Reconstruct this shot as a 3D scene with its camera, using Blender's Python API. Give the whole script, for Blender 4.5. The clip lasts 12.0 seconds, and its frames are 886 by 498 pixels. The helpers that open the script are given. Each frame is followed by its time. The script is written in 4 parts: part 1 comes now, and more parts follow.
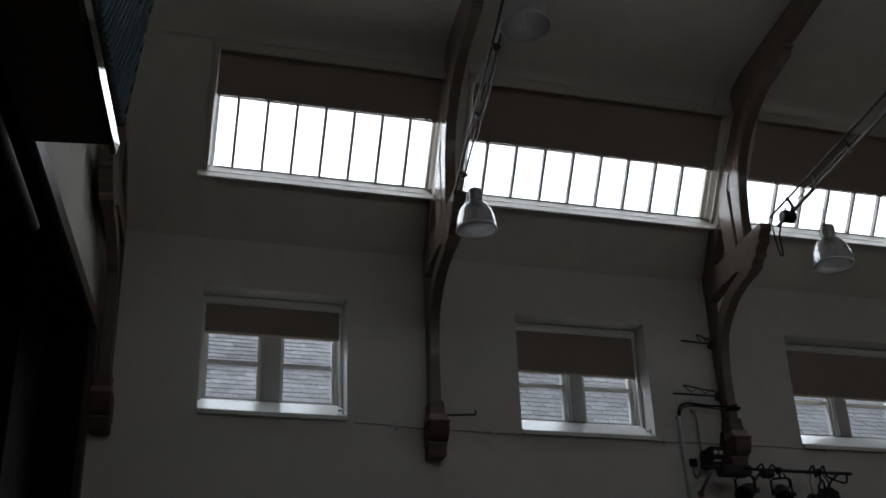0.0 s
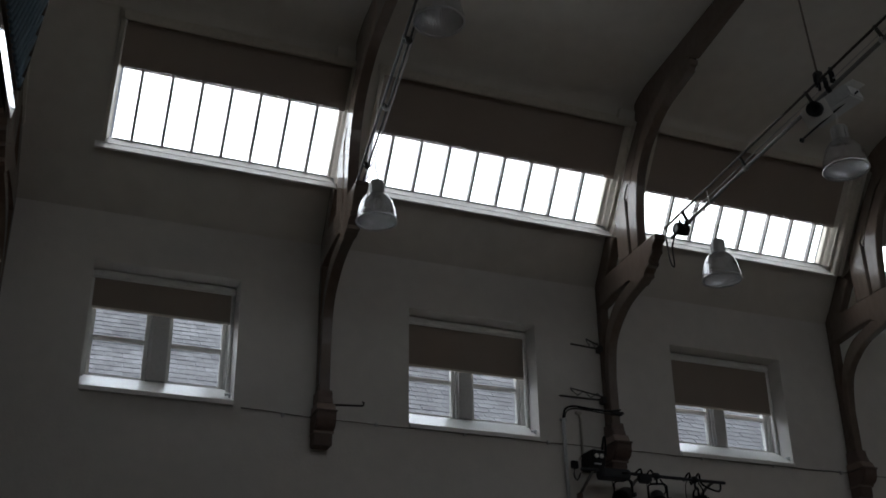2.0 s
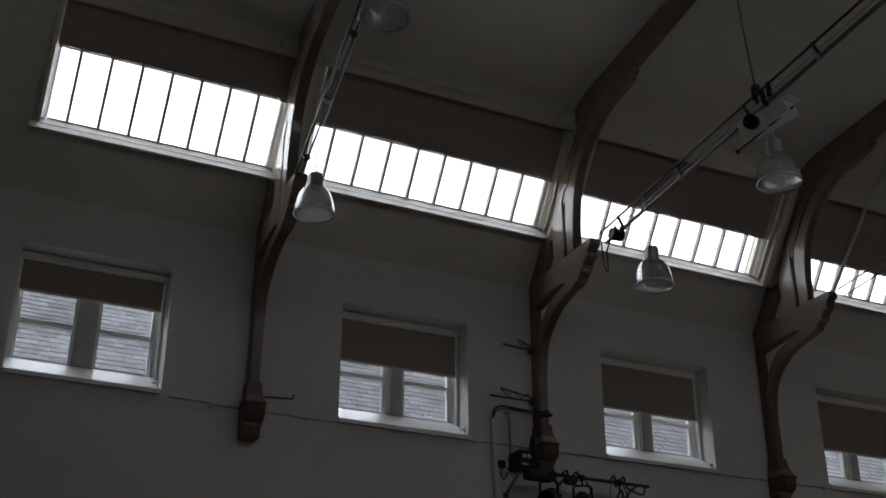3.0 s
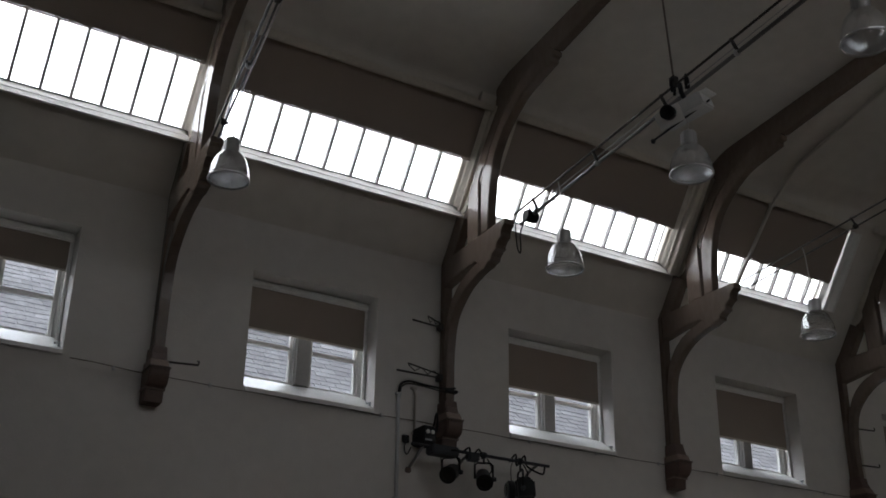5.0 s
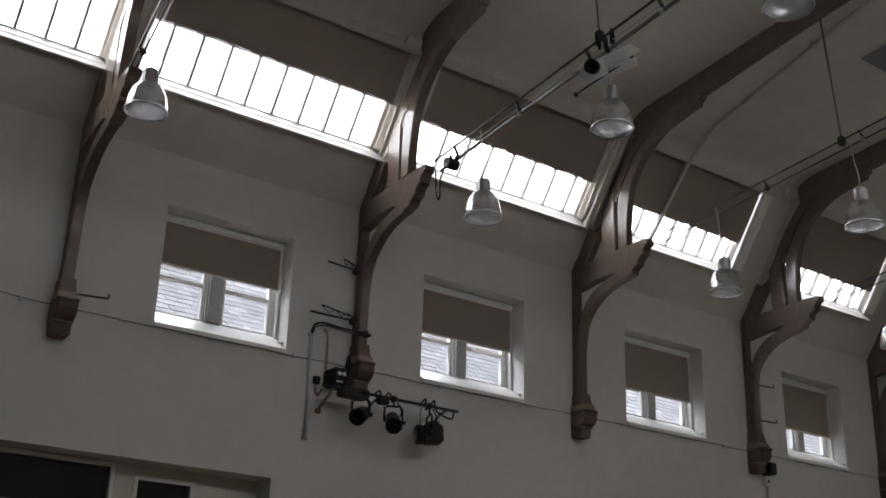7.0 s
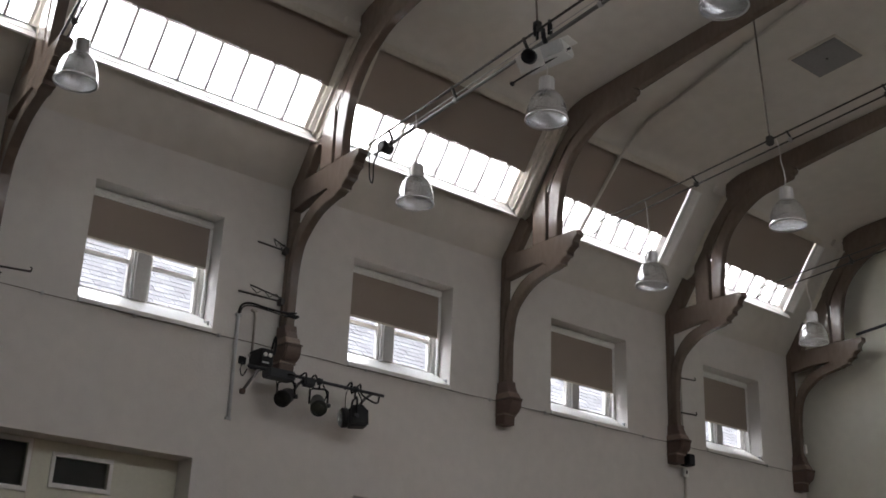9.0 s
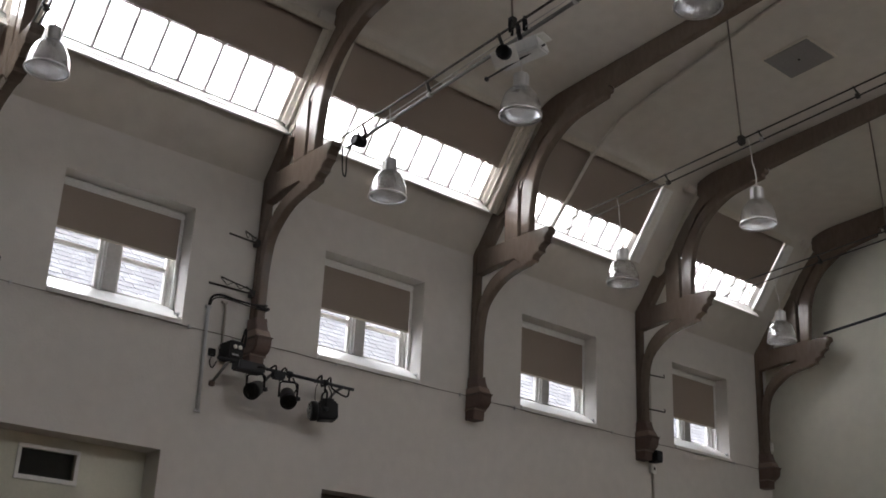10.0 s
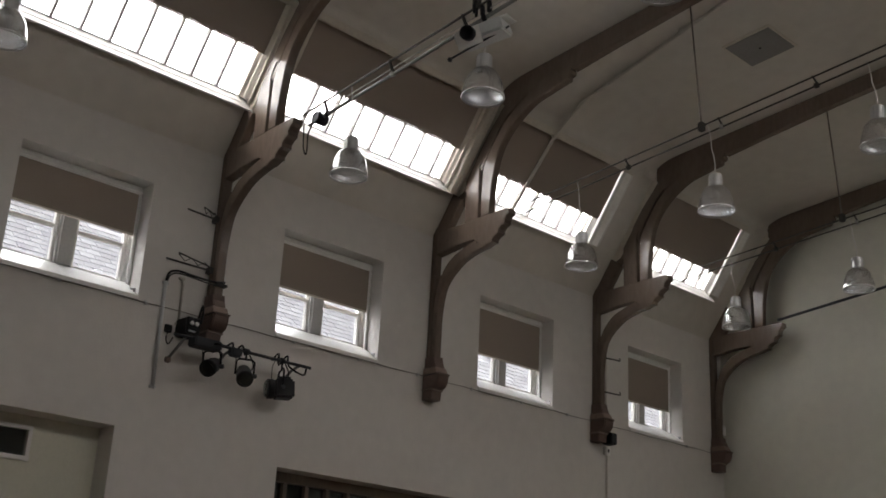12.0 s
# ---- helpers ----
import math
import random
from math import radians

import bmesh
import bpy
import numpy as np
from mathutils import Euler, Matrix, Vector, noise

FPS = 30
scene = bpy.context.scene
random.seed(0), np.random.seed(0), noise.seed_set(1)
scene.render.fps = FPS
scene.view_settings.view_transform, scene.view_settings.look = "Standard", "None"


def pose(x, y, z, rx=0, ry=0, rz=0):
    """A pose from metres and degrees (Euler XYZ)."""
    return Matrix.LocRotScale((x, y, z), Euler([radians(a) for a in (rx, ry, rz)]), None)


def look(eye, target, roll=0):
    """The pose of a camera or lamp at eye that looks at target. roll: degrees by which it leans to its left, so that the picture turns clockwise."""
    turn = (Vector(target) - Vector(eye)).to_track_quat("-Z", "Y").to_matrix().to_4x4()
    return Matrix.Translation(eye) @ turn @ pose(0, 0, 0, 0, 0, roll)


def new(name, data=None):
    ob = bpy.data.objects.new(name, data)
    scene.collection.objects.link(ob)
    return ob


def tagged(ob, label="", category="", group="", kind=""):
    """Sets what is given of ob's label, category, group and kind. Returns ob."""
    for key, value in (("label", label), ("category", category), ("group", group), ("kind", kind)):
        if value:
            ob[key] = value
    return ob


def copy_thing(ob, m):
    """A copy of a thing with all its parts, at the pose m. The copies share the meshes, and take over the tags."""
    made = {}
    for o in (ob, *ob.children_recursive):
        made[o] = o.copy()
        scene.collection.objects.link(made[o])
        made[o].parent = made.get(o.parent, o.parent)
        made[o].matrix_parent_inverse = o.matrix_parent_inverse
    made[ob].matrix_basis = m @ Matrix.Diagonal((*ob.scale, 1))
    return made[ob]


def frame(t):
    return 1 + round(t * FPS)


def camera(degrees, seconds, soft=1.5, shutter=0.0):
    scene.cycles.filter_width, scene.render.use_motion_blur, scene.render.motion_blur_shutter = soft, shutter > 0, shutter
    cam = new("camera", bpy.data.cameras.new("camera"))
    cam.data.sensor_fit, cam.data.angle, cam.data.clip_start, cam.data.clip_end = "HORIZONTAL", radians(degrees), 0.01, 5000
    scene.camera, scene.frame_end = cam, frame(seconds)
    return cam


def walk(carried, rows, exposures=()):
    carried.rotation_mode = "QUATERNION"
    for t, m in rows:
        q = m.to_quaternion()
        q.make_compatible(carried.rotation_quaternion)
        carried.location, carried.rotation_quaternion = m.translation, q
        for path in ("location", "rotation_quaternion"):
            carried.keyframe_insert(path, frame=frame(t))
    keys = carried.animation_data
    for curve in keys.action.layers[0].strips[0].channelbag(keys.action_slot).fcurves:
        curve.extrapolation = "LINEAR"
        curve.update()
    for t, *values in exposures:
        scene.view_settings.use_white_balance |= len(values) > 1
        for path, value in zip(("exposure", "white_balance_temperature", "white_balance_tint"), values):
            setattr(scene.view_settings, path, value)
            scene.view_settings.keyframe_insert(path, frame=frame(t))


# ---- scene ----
cam = camera(42.42, 12.0, soft=1.7)
# seconds, yaw, pitch, roll: the camera turns on one spot, held at eye height
TURNS = [
    (0, -16.58, 25.96, -2.09),
    (0.5, -17.21, 25.83, -1.91),
    (1, -18.93, 25.67, -1.59),
    (1.5, -20.52, 25.54, -1.14),
    (2, -22.22, 25.47, -0.75),
    (2.5, -24.14, 25.39, -0.30),
    (3, -25.74, 25.29, 0.06),
    (5, -30.50, 24.08, 1.02),
    (5.5, -31.99, 23.42, 1.24),
    (6, -33.24, 22.73, 1.47),
    (6.5, -34.20, 22.00, 1.66),
    (7, -35.03, 21.42, 1.78),
    (9, -38.77, 20.80, 2.42),
    (9.5, -39.50, 20.80, 2.58),
    (10, -40.28, 20.59, 2.68),
    (10.5, -40.94, 20.20, 2.77),
    (11, -41.62, 19.87, 2.87),
    (11.5, -42.04, 19.73, 2.96),
    (12, -42.48, 19.71, 3.03)]
EXPOSURES = [(0.0, -0.72, 6100, 9), (1.0, -0.60, 6120, 9), (3.0, -0.66, 6180, 10), (5.5, -0.02, 6300, 12), (7.0, 0.68, 6400, 13), (9.0, 1.10, 6500, 14), (10.5, 1.05, 6620, 14), (12.0, 0.80, 6850, 13)]
# SOUTH_PART: share of SKY_WATT for the added, unseen south skylights
SKY_WATT, SOUTH_PART, WINDOW_WATT = 15.3, 0.18, 42.0
EYE = (0.0, 0.0, 1.6)
walk(cam, [(t, pose(*EYE, 90 + pitch, 0, yaw) @ pose(0, 0, 0, 0, 0, roll)) for t, yaw, pitch, roll in TURNS],
     exposures=EXPOSURES)

# ---- light ----
world = bpy.data.worlds.new("sky")
world.use_nodes = True
scene.world = world
wn = world.node_tree.nodes
sky = wn.new("ShaderNodeTexSky")
sky.sky_type = "NISHITA"
sky.sun_disc = False
sky.sun_elevation, sky.sun_rotation = radians(50), radians(200)
sky.air_density, sky.dust_density, sky.ozone_density = 1.0, 4.0, 0.6
grey = wn.new("ShaderNodeHueSaturation")
grey.inputs["Saturation"].default_value = 0.25
world.node_tree.links.new(sky.outputs[0], grey.inputs["Color"])
world.node_tree.links.new(grey.outputs[0], wn["Background"].inputs[0])
wn["Background"].inputs[1].default_value = 0.15

sun = new("sun", bpy.data.lights.new("sun", "SUN"))
sun.data.energy, sun.data.angle, sun.data.color = 1.4, radians(25), (1.0, 0.97, 0.93)
sun.matrix_basis = look((-3, -8, 14), (0, 0, 0))

# ---- plan: metres ----
WALL_Y = 9.0
SOUTH_Y = -1.0
RIDGE_Y = 4.0
EAVES_Z = 6.07
PITCH = math.atan(1.46)
CREASE_Y, CREASE_Z, RIDGE_Z = 7.925, 7.6395, 8.01
EAST_X = 13.75
SKEW = 0.127
WEST_X = -0.285
WINDOWS = [(0.565, 1.795), (3.335, 4.60), (6.085, 7.395), (8.87, 10.15), (11.62, 12.80)]
W_Z0, W_Z1 = 4.49, 5.585
W_LIFT = (0.035, 0.0, 0.0, 0.0, 0.0)   # the first window sits a little higher
# left, right, first glazing bar, spacing, bars
SKYLIGHTS = [(0.50, 2.50, 0.715, 0.2535, 7), (2.75, 5.27, 2.98, 0.279, 8), (5.58, 7.92, 5.96, 0.289, 7), (8.42, 10.38, 8.78, 0.262, 6), (11.18, 13.02, 11.43, 0.262, 6)]
LINING = (0.06, 0.085, 0.065, 0.0, 0.0)     # width of each stepped right lining; 0: a plain splayed one
S0, S1 = 0.549, 1.664          # skylight along the slope
SKY_BLIND = (0.37, 0.50, 0.56, 0.65, 0.68)     # part of each skylight that its blind covers
WIN_BLIND = (0.31, 0.46, 0.53, 0.63, 0.67)     # the same for the wall windows
TRUSS_X = [2.535, 5.33, 8.12, 10.93]


def west_x(y):
    return WEST_X - SKEW * (WALL_Y - y)


# ---- materials ----
def mat(name, color, rough=0.6, metal=0.0, vary=0.08, scale=6.0, bump=0.0, bump_scale=60.0, island=0.0, fine=40.0, stretch=(1, 1, 1),
        tint=None, spec=0.5, rnd=0.0):
    m = bpy.data.materials.new(name)
    m.use_nodes = True
    n, l = m.node_tree.nodes, m.node_tree.links
    b = n["Principled BSDF"]
    b.inputs["Roughness"].default_value, b.inputs["Metallic"].default_value = rough, metal
    b.inputs["Specular IOR Level"].default_value = spec
    co = n.new("ShaderNodeTexCoord")
    mp = n.new("ShaderNodeMapping")
    mp.inputs["Scale"].default_value = stretch
    l.new(co.outputs["Object"], mp.inputs[0])
    big, small = n.new("ShaderNodeTexNoise"), n.new("ShaderNodeTexNoise")
    big.inputs["Scale"].default_value, small.inputs["Scale"].default_value = scale * 0.2, fine
    big.inputs["Detail"].default_value, small.inputs["Detail"].default_value = 5, 4
    l.new(mp.outputs[0], big.inputs["Vector"])
    l.new(mp.outputs[0], small.inputs["Vector"])
    ramp = n.new("ShaderNodeMapRange")
    ramp.inputs["From Min"].default_value, ramp.inputs["From Max"].default_value = 0.3, 0.7
    l.new(big.outputs["Fac"], ramp.inputs["Value"])
    mix = n.new("ShaderNodeMix")
    mix.data_type = "RGBA"
    dark = tint or tuple(c * (1 - 2 * vary) for c in color)
    mix.inputs[6].default_value, mix.inputs[7].default_value = (*dark, 1), (*color, 1)
    l.new(ramp.outputs[0], mix.inputs[0])
    val = n.new("ShaderNodeHueSaturation")
    l.new(mix.outputs[2], val.inputs["Color"])
    r2 = n.new("ShaderNodeMapRange")
    r2.inputs["From Min"].default_value, r2.inputs["From Max"].default_value = 0.3, 0.7
    r2.inputs["To Min"].default_value, r2.inputs["To Max"].default_value = 1 - vary, 1 + vary
    l.new(small.outputs["Fac"], r2.inputs["Value"])
    out = r2.outputs[0]
    if island or rnd:
        g = n.new("ShaderNodeNewGeometry" if island else "ShaderNodeObjectInfo")
        r3 = n.new("ShaderNodeMapRange")
        r3.inputs["To Min"].default_value, r3.inputs["To Max"].default_value = 1 - (island or rnd), 1 + (island or rnd)
        l.new(g.outputs["Random Per Island" if island else "Random"], r3.inputs["Value"])
        mul = n.new("ShaderNodeMath")
        mul.operation = "MULTIPLY"
        l.new(out, mul.inputs[0])
        l.new(r3.outputs[0], mul.inputs[1])
        out = mul.outputs[0]
    l.new(out, val.inputs["Value"])
    l.new(val.outputs[0], b.inputs["Base Color"])
    if bump:
        bp, bn = n.new("ShaderNodeBump"), n.new("ShaderNodeTexNoise")
        bn.inputs["Scale"].default_value, bn.inputs["Detail"].default_value = bump_scale, 6
        bp.inputs["Strength"].default_value, bp.inputs["Distance"].default_value = bump, 0.01
        l.new(mp.outputs[0], bn.inputs["Vector"])
        l.new(bn.outputs["Fac"], bp.inputs["Height"])
        l.new(bp.outputs[0], b.inputs["Normal"])
    return m


M_WALL = mat("cream_wall_paint", (0.70, 0.672, 0.64), 0.75, vary=0.035, scale=3, bump=0.25, bump_scale=35, fine=7)
M_END = mat("pale_green_white_paint", (0.72, 0.71, 0.63), 0.75, vary=0.03, scale=3, bump=0.2, bump_scale=35, fine=7)
M_CEIL = mat("cream_ceiling_paint", (0.66, 0.625, 0.57), 0.8, vary=0.04, scale=3, bump=0.2, bump_scale=25, fine=6)
M_TRUSS = mat("brown_gloss_timber_paint", (0.175, 0.133, 0.106), 0.2, vary=0.10, scale=8, bump=0.12, bump_scale=50, fine=20, stretch=(1, 1, 0.35))
M_CORBEL = mat("red_brown_stone_paint", (0.135, 0.085, 0.066), 0.55, vary=0.12, scale=12, bump=0.35, bump_scale=45)
# paler than M_CORBEL: wear, and skylight on upper edges put into the colour
M_BAND = mat("worn_skylit_band", (0.24, 0.165, 0.135), 0.4, vary=0.12, scale=12, bump=0.3)
M_WHITE = mat("white_gloss_paint", (0.80, 0.79, 0.76), 0.35, vary=0.04, scale=8, fine=25)
M_TRIM = mat("cream_gloss_trim", (0.66, 0.61, 0.53), 0.35, vary=0.06, scale=8, fine=25)
M_LEAD = mat("grey_glazing_bar", (0.44, 0.43, 0.42), 0.5, vary=0.08)
M_MULL = mat("grey_painted_mullion", (0.55, 0.54, 0.53), 0.5, vary=0.06)
M_BLIND = mat("taupe_blackout_fabric", (0.33, 0.275, 0.235), 0.85, vary=0.05, scale=4, bump=0.2, bump_scale=400, fine=180, spec=0.2)
M_STEEL = mat("dull_steel_tube", (0.20, 0.195, 0.19), 0.45, metal=0.6, vary=0.08, fine=60)
M_DARKSTEEL = mat("dark_steel_cable", (0.06, 0.055, 0.05), 0.5, metal=0.5, vary=0.1)
M_ROD = mat("brown_grey_rod", (0.20, 0.17, 0.145), 0.45, metal=0.3, vary=0.08)
M_SILVER = mat("brushed_aluminium", (0.62, 0.62, 0.62), 0.3, metal=0.9, vary=0.05, fine=90, stretch=(1, 1, 0.1))
M_BLACK = mat("black_enamel", (0.010, 0.010, 0.011), 0.5, vary=0.15, spec=0.25)
M_CASE = mat("dark_grey_case", (0.035, 0.038, 0.044), 0.5, vary=0.1, spec=0.3)
M_POLISH = mat("polished_edge_trim", (0.85, 0.86, 0.88), 0.06, metal=1.0, vary=0.02)
M_GREYBOX = mat("light_grey_plastic", (0.55, 0.56, 0.57), 0.45, vary=0.04)
M_PJGREY = mat("mid_grey_plastic", (0.62, 0.63, 0.63), 0.45, vary=0.05)
M_PIPE = mat("painted_conduit", (0.55, 0.51, 0.46), 0.5, vary=0.06)
M_CORD = mat("pale_flex", (0.7, 0.68, 0.66), 0.5, vary=0.05)
M_CREAM = mat("cream_panel_paint", (0.70, 0.69, 0.58), 0.6, vary=0.03, scale=3, bump=0.1)
M_WOOD = mat("dark_stained_wood", (0.10, 0.065, 0.05), 0.45, vary=0.15, scale=10, bump=0.15, stretch=(1, 0.15, 1))
M_SCREEN = mat("brown_varnished_screen", (0.20, 0.155, 0.125), 0.4, vary=0.12, scale=10, bump=0.1, stretch=(1, 1, 0.15))
M_BOXWOOD = mat("dark_brown_board", (0.085, 0.066, 0.046), 0.55, vary=0.15, scale=6)
M_SLAT = mat("blue_grey_slat", (0.16, 0.24, 0.30), 0.35, vary=0.1)
M_CURTAIN = mat("black_stage_drape", (0.008, 0.009, 0.008), 0.95, vary=0.2, bump=0.2, bump_scale=150, spec=0.1)
M_FLOOR = mat("dark_oak_floor_board", (0.15, 0.095, 0.06), 0.4, vary=0.12, scale=8, bump=0.1, stretch=(0.2, 1, 1), island=0.15)
M_SLATE = mat("weathered_grey_slate", (0.385, 0.41, 0.45), 0.6, vary=0.2, scale=9, bump=0.5, bump_scale=30, fine=18, island=0.18)
M_SLATE1 = mat("weathered_grey_slate_tile", (0.385, 0.41, 0.45), 0.6, vary=0.2, scale=9, bump=0.5, bump_scale=30, fine=18, rnd=0.18)
M_UNDER = mat("dark_roof_felt", (0.05, 0.05, 0.055), 0.9)
M_GROUND = mat("asphalt_yard", (0.06, 0.06, 0.06), 0.9, vary=0.15, bump=0.3)
M_STONE = mat("grey_stone_outside", (0.30, 0.28, 0.26), 0.85, vary=0.15, bump=0.5)
M_DARKROOM = mat("dim_corridor_paint", (0.30, 0.30, 0.28), 0.9)
M_VENT = mat("grey_ceiling_panel", (0.26, 0.255, 0.25), 0.6, vary=0.06)


def glass(name, rough=0.0, color=(1, 1, 1), ior=1.45):
    m = bpy.data.materials.new(name)
    m.use_nodes = True
    b = m.node_tree.nodes["Principled BSDF"]
    b.inputs["Base Color"].default_value = (*color, 1)
    b.inputs["Transmission Weight"].default_value = 1.0
    b.inputs["Roughness"].default_value, b.inputs["IOR"].default_value = rough, ior
    return m


M_GLASS = glass("window_glass")
M_DARKGLASS = glass("dim_glass", 0.02, (0.5, 0.55, 0.55))


def acrylic():
    m = bpy.data.materials.new("prismatic_acrylic")
    m.use_nodes = True
    n, l = m.node_tree.nodes, m.node_tree.links
    b = n["Principled BSDF"]
    b.inputs["Base Color"].default_value = (0.97, 0.98, 1.0, 1)
    b.inputs["Roughness"].default_value = 0.07
    b.inputs["Transmission Weight"].default_value = 0.9
    b.inputs["Metallic"].default_value = 0.45
    b.inputs["IOR"].default_value = 1.40
    co, wv, bp = n.new("ShaderNodeTexCoord"), n.new("ShaderNodeTexGradient"), n.new("ShaderNodeBump")
    wv.gradient_type = "RADIAL"
    l.new(co.outputs["Object"], wv.inputs[0])
    mu, si = n.new("ShaderNodeMath"), n.new("ShaderNodeMath")
    mu.operation, si.operation = "MULTIPLY", "SINE"
    mu.inputs[1].default_value = 2 * math.pi * 48
    l.new(wv.outputs["Fac"], mu.inputs[0])
    l.new(mu.outputs[0], si.inputs[0])
    l.new(si.outputs[0], bp.inputs["Height"])
    bp.inputs["Strength"].default_value, bp.inputs["Distance"].default_value = 0.15, 0.004
    l.new(bp.outputs[0], b.inputs["Normal"])
    return m


M_ACRYL = acrylic()


# ---- mesh helpers ----
def quad(bm, *pts):
    return bm.faces.new([bm.verts.new(p) for p in pts])


def box(bm, x0, x1, y0, y1, z0, z1, m=None):
    v = [Vector((x, y, z)) for z in (z0, z1) for y in (y0, y1) for x in (x0, x1)]
    if m is not None:
        v = [m @ p for p in v]
    v = [bm.verts.new(p) for p in v]
    for f in ((0, 2, 3, 1), (4, 5, 7, 6), (0, 1, 5, 4), (2, 6, 7, 3), (0, 4, 6, 2), (1, 3, 7, 5)):
        bm.faces.new([v[i] for i in f])


def bevelled(bm, x0, x1, y0, y1, z0, z1, r=0.006, m=None):
    """A box with chamfered edges, by hand."""
    b2 = bmesh.new()
    box(b2, x0, x1, y0, y1, z0, z1)
    bmesh.ops.bevel(b2, geom=list(b2.edges), offset=r, segments=2, affect="EDGES")
    merge(bm, b2, m)


def merge(bm, other, m=None):
    table = {}
    for v in other.verts:
        table[v] = bm.verts.new(m @ v.co if m is not None else v.co)
    for f in other.faces:
        bm.faces.new([table[v] for v in f.verts]).smooth = f.smooth
    other.free()


def prism(bm, poly, x0, x1, r=0.0):
    """A (y, z) outline drawn out along x."""
    b2 = bmesh.new()
    a = [b2.verts.new((x0, y, z)) for y, z in poly]
    b = [b2.verts.new((x1, y, z)) for y, z in poly]
    n = len(poly)
    b2.faces.new(a)
    b2.faces.new(b[::-1])
    for i in range(n):
        b2.faces.new((a[i], b[i], b[(i + 1) % n], a[(i + 1) % n]))
    bmesh.ops.recalc_face_normals(b2, faces=b2.faces)
    if r:
        caps = [e for e in b2.edges if abs(e.verts[0].co.x - e.verts[1].co.x) < 1e-6]
        bmesh.ops.bevel(b2, geom=caps, offset=r, segments=2, affect="EDGES", clamp_overlap=True)
    merge(bm, b2)


def tube(bm, pts, r, n=8):
    pts = [Vector(p) for p in pts]
    rings = []
    for i, p in enumerate(pts):
        d = (pts[min(i + 1, len(pts) - 1)] - pts[max(i - 1, 0)]).normalized()
        u = d.cross(Vector((0.31, 0.2, 0.93))).normalized()
        w = d.cross(u)
        rings.append([bm.verts.new(p + r * (math.cos(a) * u + math.sin(a) * w)) for a in [2 * math.pi * k / n for k in range(n)]])
    for a, b in zip(rings, rings[1:]):
        for k in range(n):
            f = bm.faces.new((a[k], a[(k + 1) % n], b[(k + 1) % n], b[k]))
            f.smooth = True
    bm.faces.new(rings[0][::-1])
    bm.faces.new(rings[-1])


def lathe(bm, prof, n=32, m=None, close=False):
    """A profile of (radius, z) turned round z."""
    rings = []
    for r, z in prof:
        ring = [Vector((r * math.cos(2 * math.pi * k / n), r * math.sin(2 * math.pi * k / n), z)) for k in range(n)]
        rings.append([bm.verts.new(m @ p if m is not None else p) for p in ring])
    for a, b in zip(rings, rings[1:] + ([rings[0]] if close else [])):
        for k in range(n):
            bm.faces.new((a[k], a[(k + 1) % n], b[(k + 1) % n], b[k])).smooth = True
    if not close:
        bm.faces.new(rings[0][::-1])
        bm.faces.new(rings[-1])


def part(name, bm, material, parent=None, label=""):
    me = bpy.data.meshes.new(name)
    bmesh.ops.recalc_face_normals(bm, faces=bm.faces)
    bm.to_mesh(me)
    bm.free()
    me.materials.append(material)
    ob = new(name, me)
    if parent is not None:
        ob.parent = parent
    if label:
        ob["label"] = label
    return ob


def thing(name, label, category, group="", kind="", at=(0, 0, 0)):
    ob = new(name)
    ob.location = at
    return tagged(ob, label, category, group, kind)


def bx(*a, m=None):
    bm = bmesh.new()
    box(bm, *a, m=m)
    return bm


def bv(*a, r=0.006, m=None):
    bm = bmesh.new()
    bevelled(bm, *a, r=r, m=m)
    return bm


def pr(poly, x0, x1, r=0.0):
    bm = bmesh.new()
    prism(bm, poly, x0, x1, r)
    return bm


def tb(pts, r, n=8):
    bm = bmesh.new()
    tube(bm, pts, r, n)
    return bm


def pierced(us, vs, holes, depth, place):
    """A slab with openings through it: cells of the cuts us x vs; place(u, v, d) gives the point, d from 0 (room side) to depth."""
    us = sorted(set(us + [c for h in holes for c in h[:2]]))
    vs = sorted(set(vs + [c for h in holes for c in h[2:]]))
    full = {}
    for i in range(len(us) - 1):
        for j in range(len(vs) - 1):
            cu, cv = (us[i] + us[i + 1]) / 2, (vs[j] + vs[j + 1]) / 2
            full[i, j] = not any(h[0] < cu < h[1] and h[2] < cv < h[3] for h in holes)
    bm = bmesh.new()
    for (i, j), solid in full.items():
        if not solid:
            continue
        u0, u1, v0, v1 = us[i], us[i + 1], vs[j], vs[j + 1]
        for d in (0, depth):
            quad(bm, place(u0, v0, d), place(u1, v0, d), place(u1, v1, d), place(u0, v1, d))
        for di, dj, a, b in ((-1, 0, (u0, v0), (u0, v1)), (1, 0, (u1, v0), (u1, v1)), (0, -1, (u0, v0), (u1, v0)), (0, 1, (u0, v1), (u1, v1))):
            if not full.get((i + di, j + dj), False):
                quad(bm, place(*a, 0), place(*b, 0), place(*b, depth), place(*a, depth))
    bmesh.ops.remove_doubles(bm, verts=bm.verts, dist=1e-5)
    return bm


# ---- setting ----
def on_wall(u, v, d):
    return (u, WALL_Y + d, v)


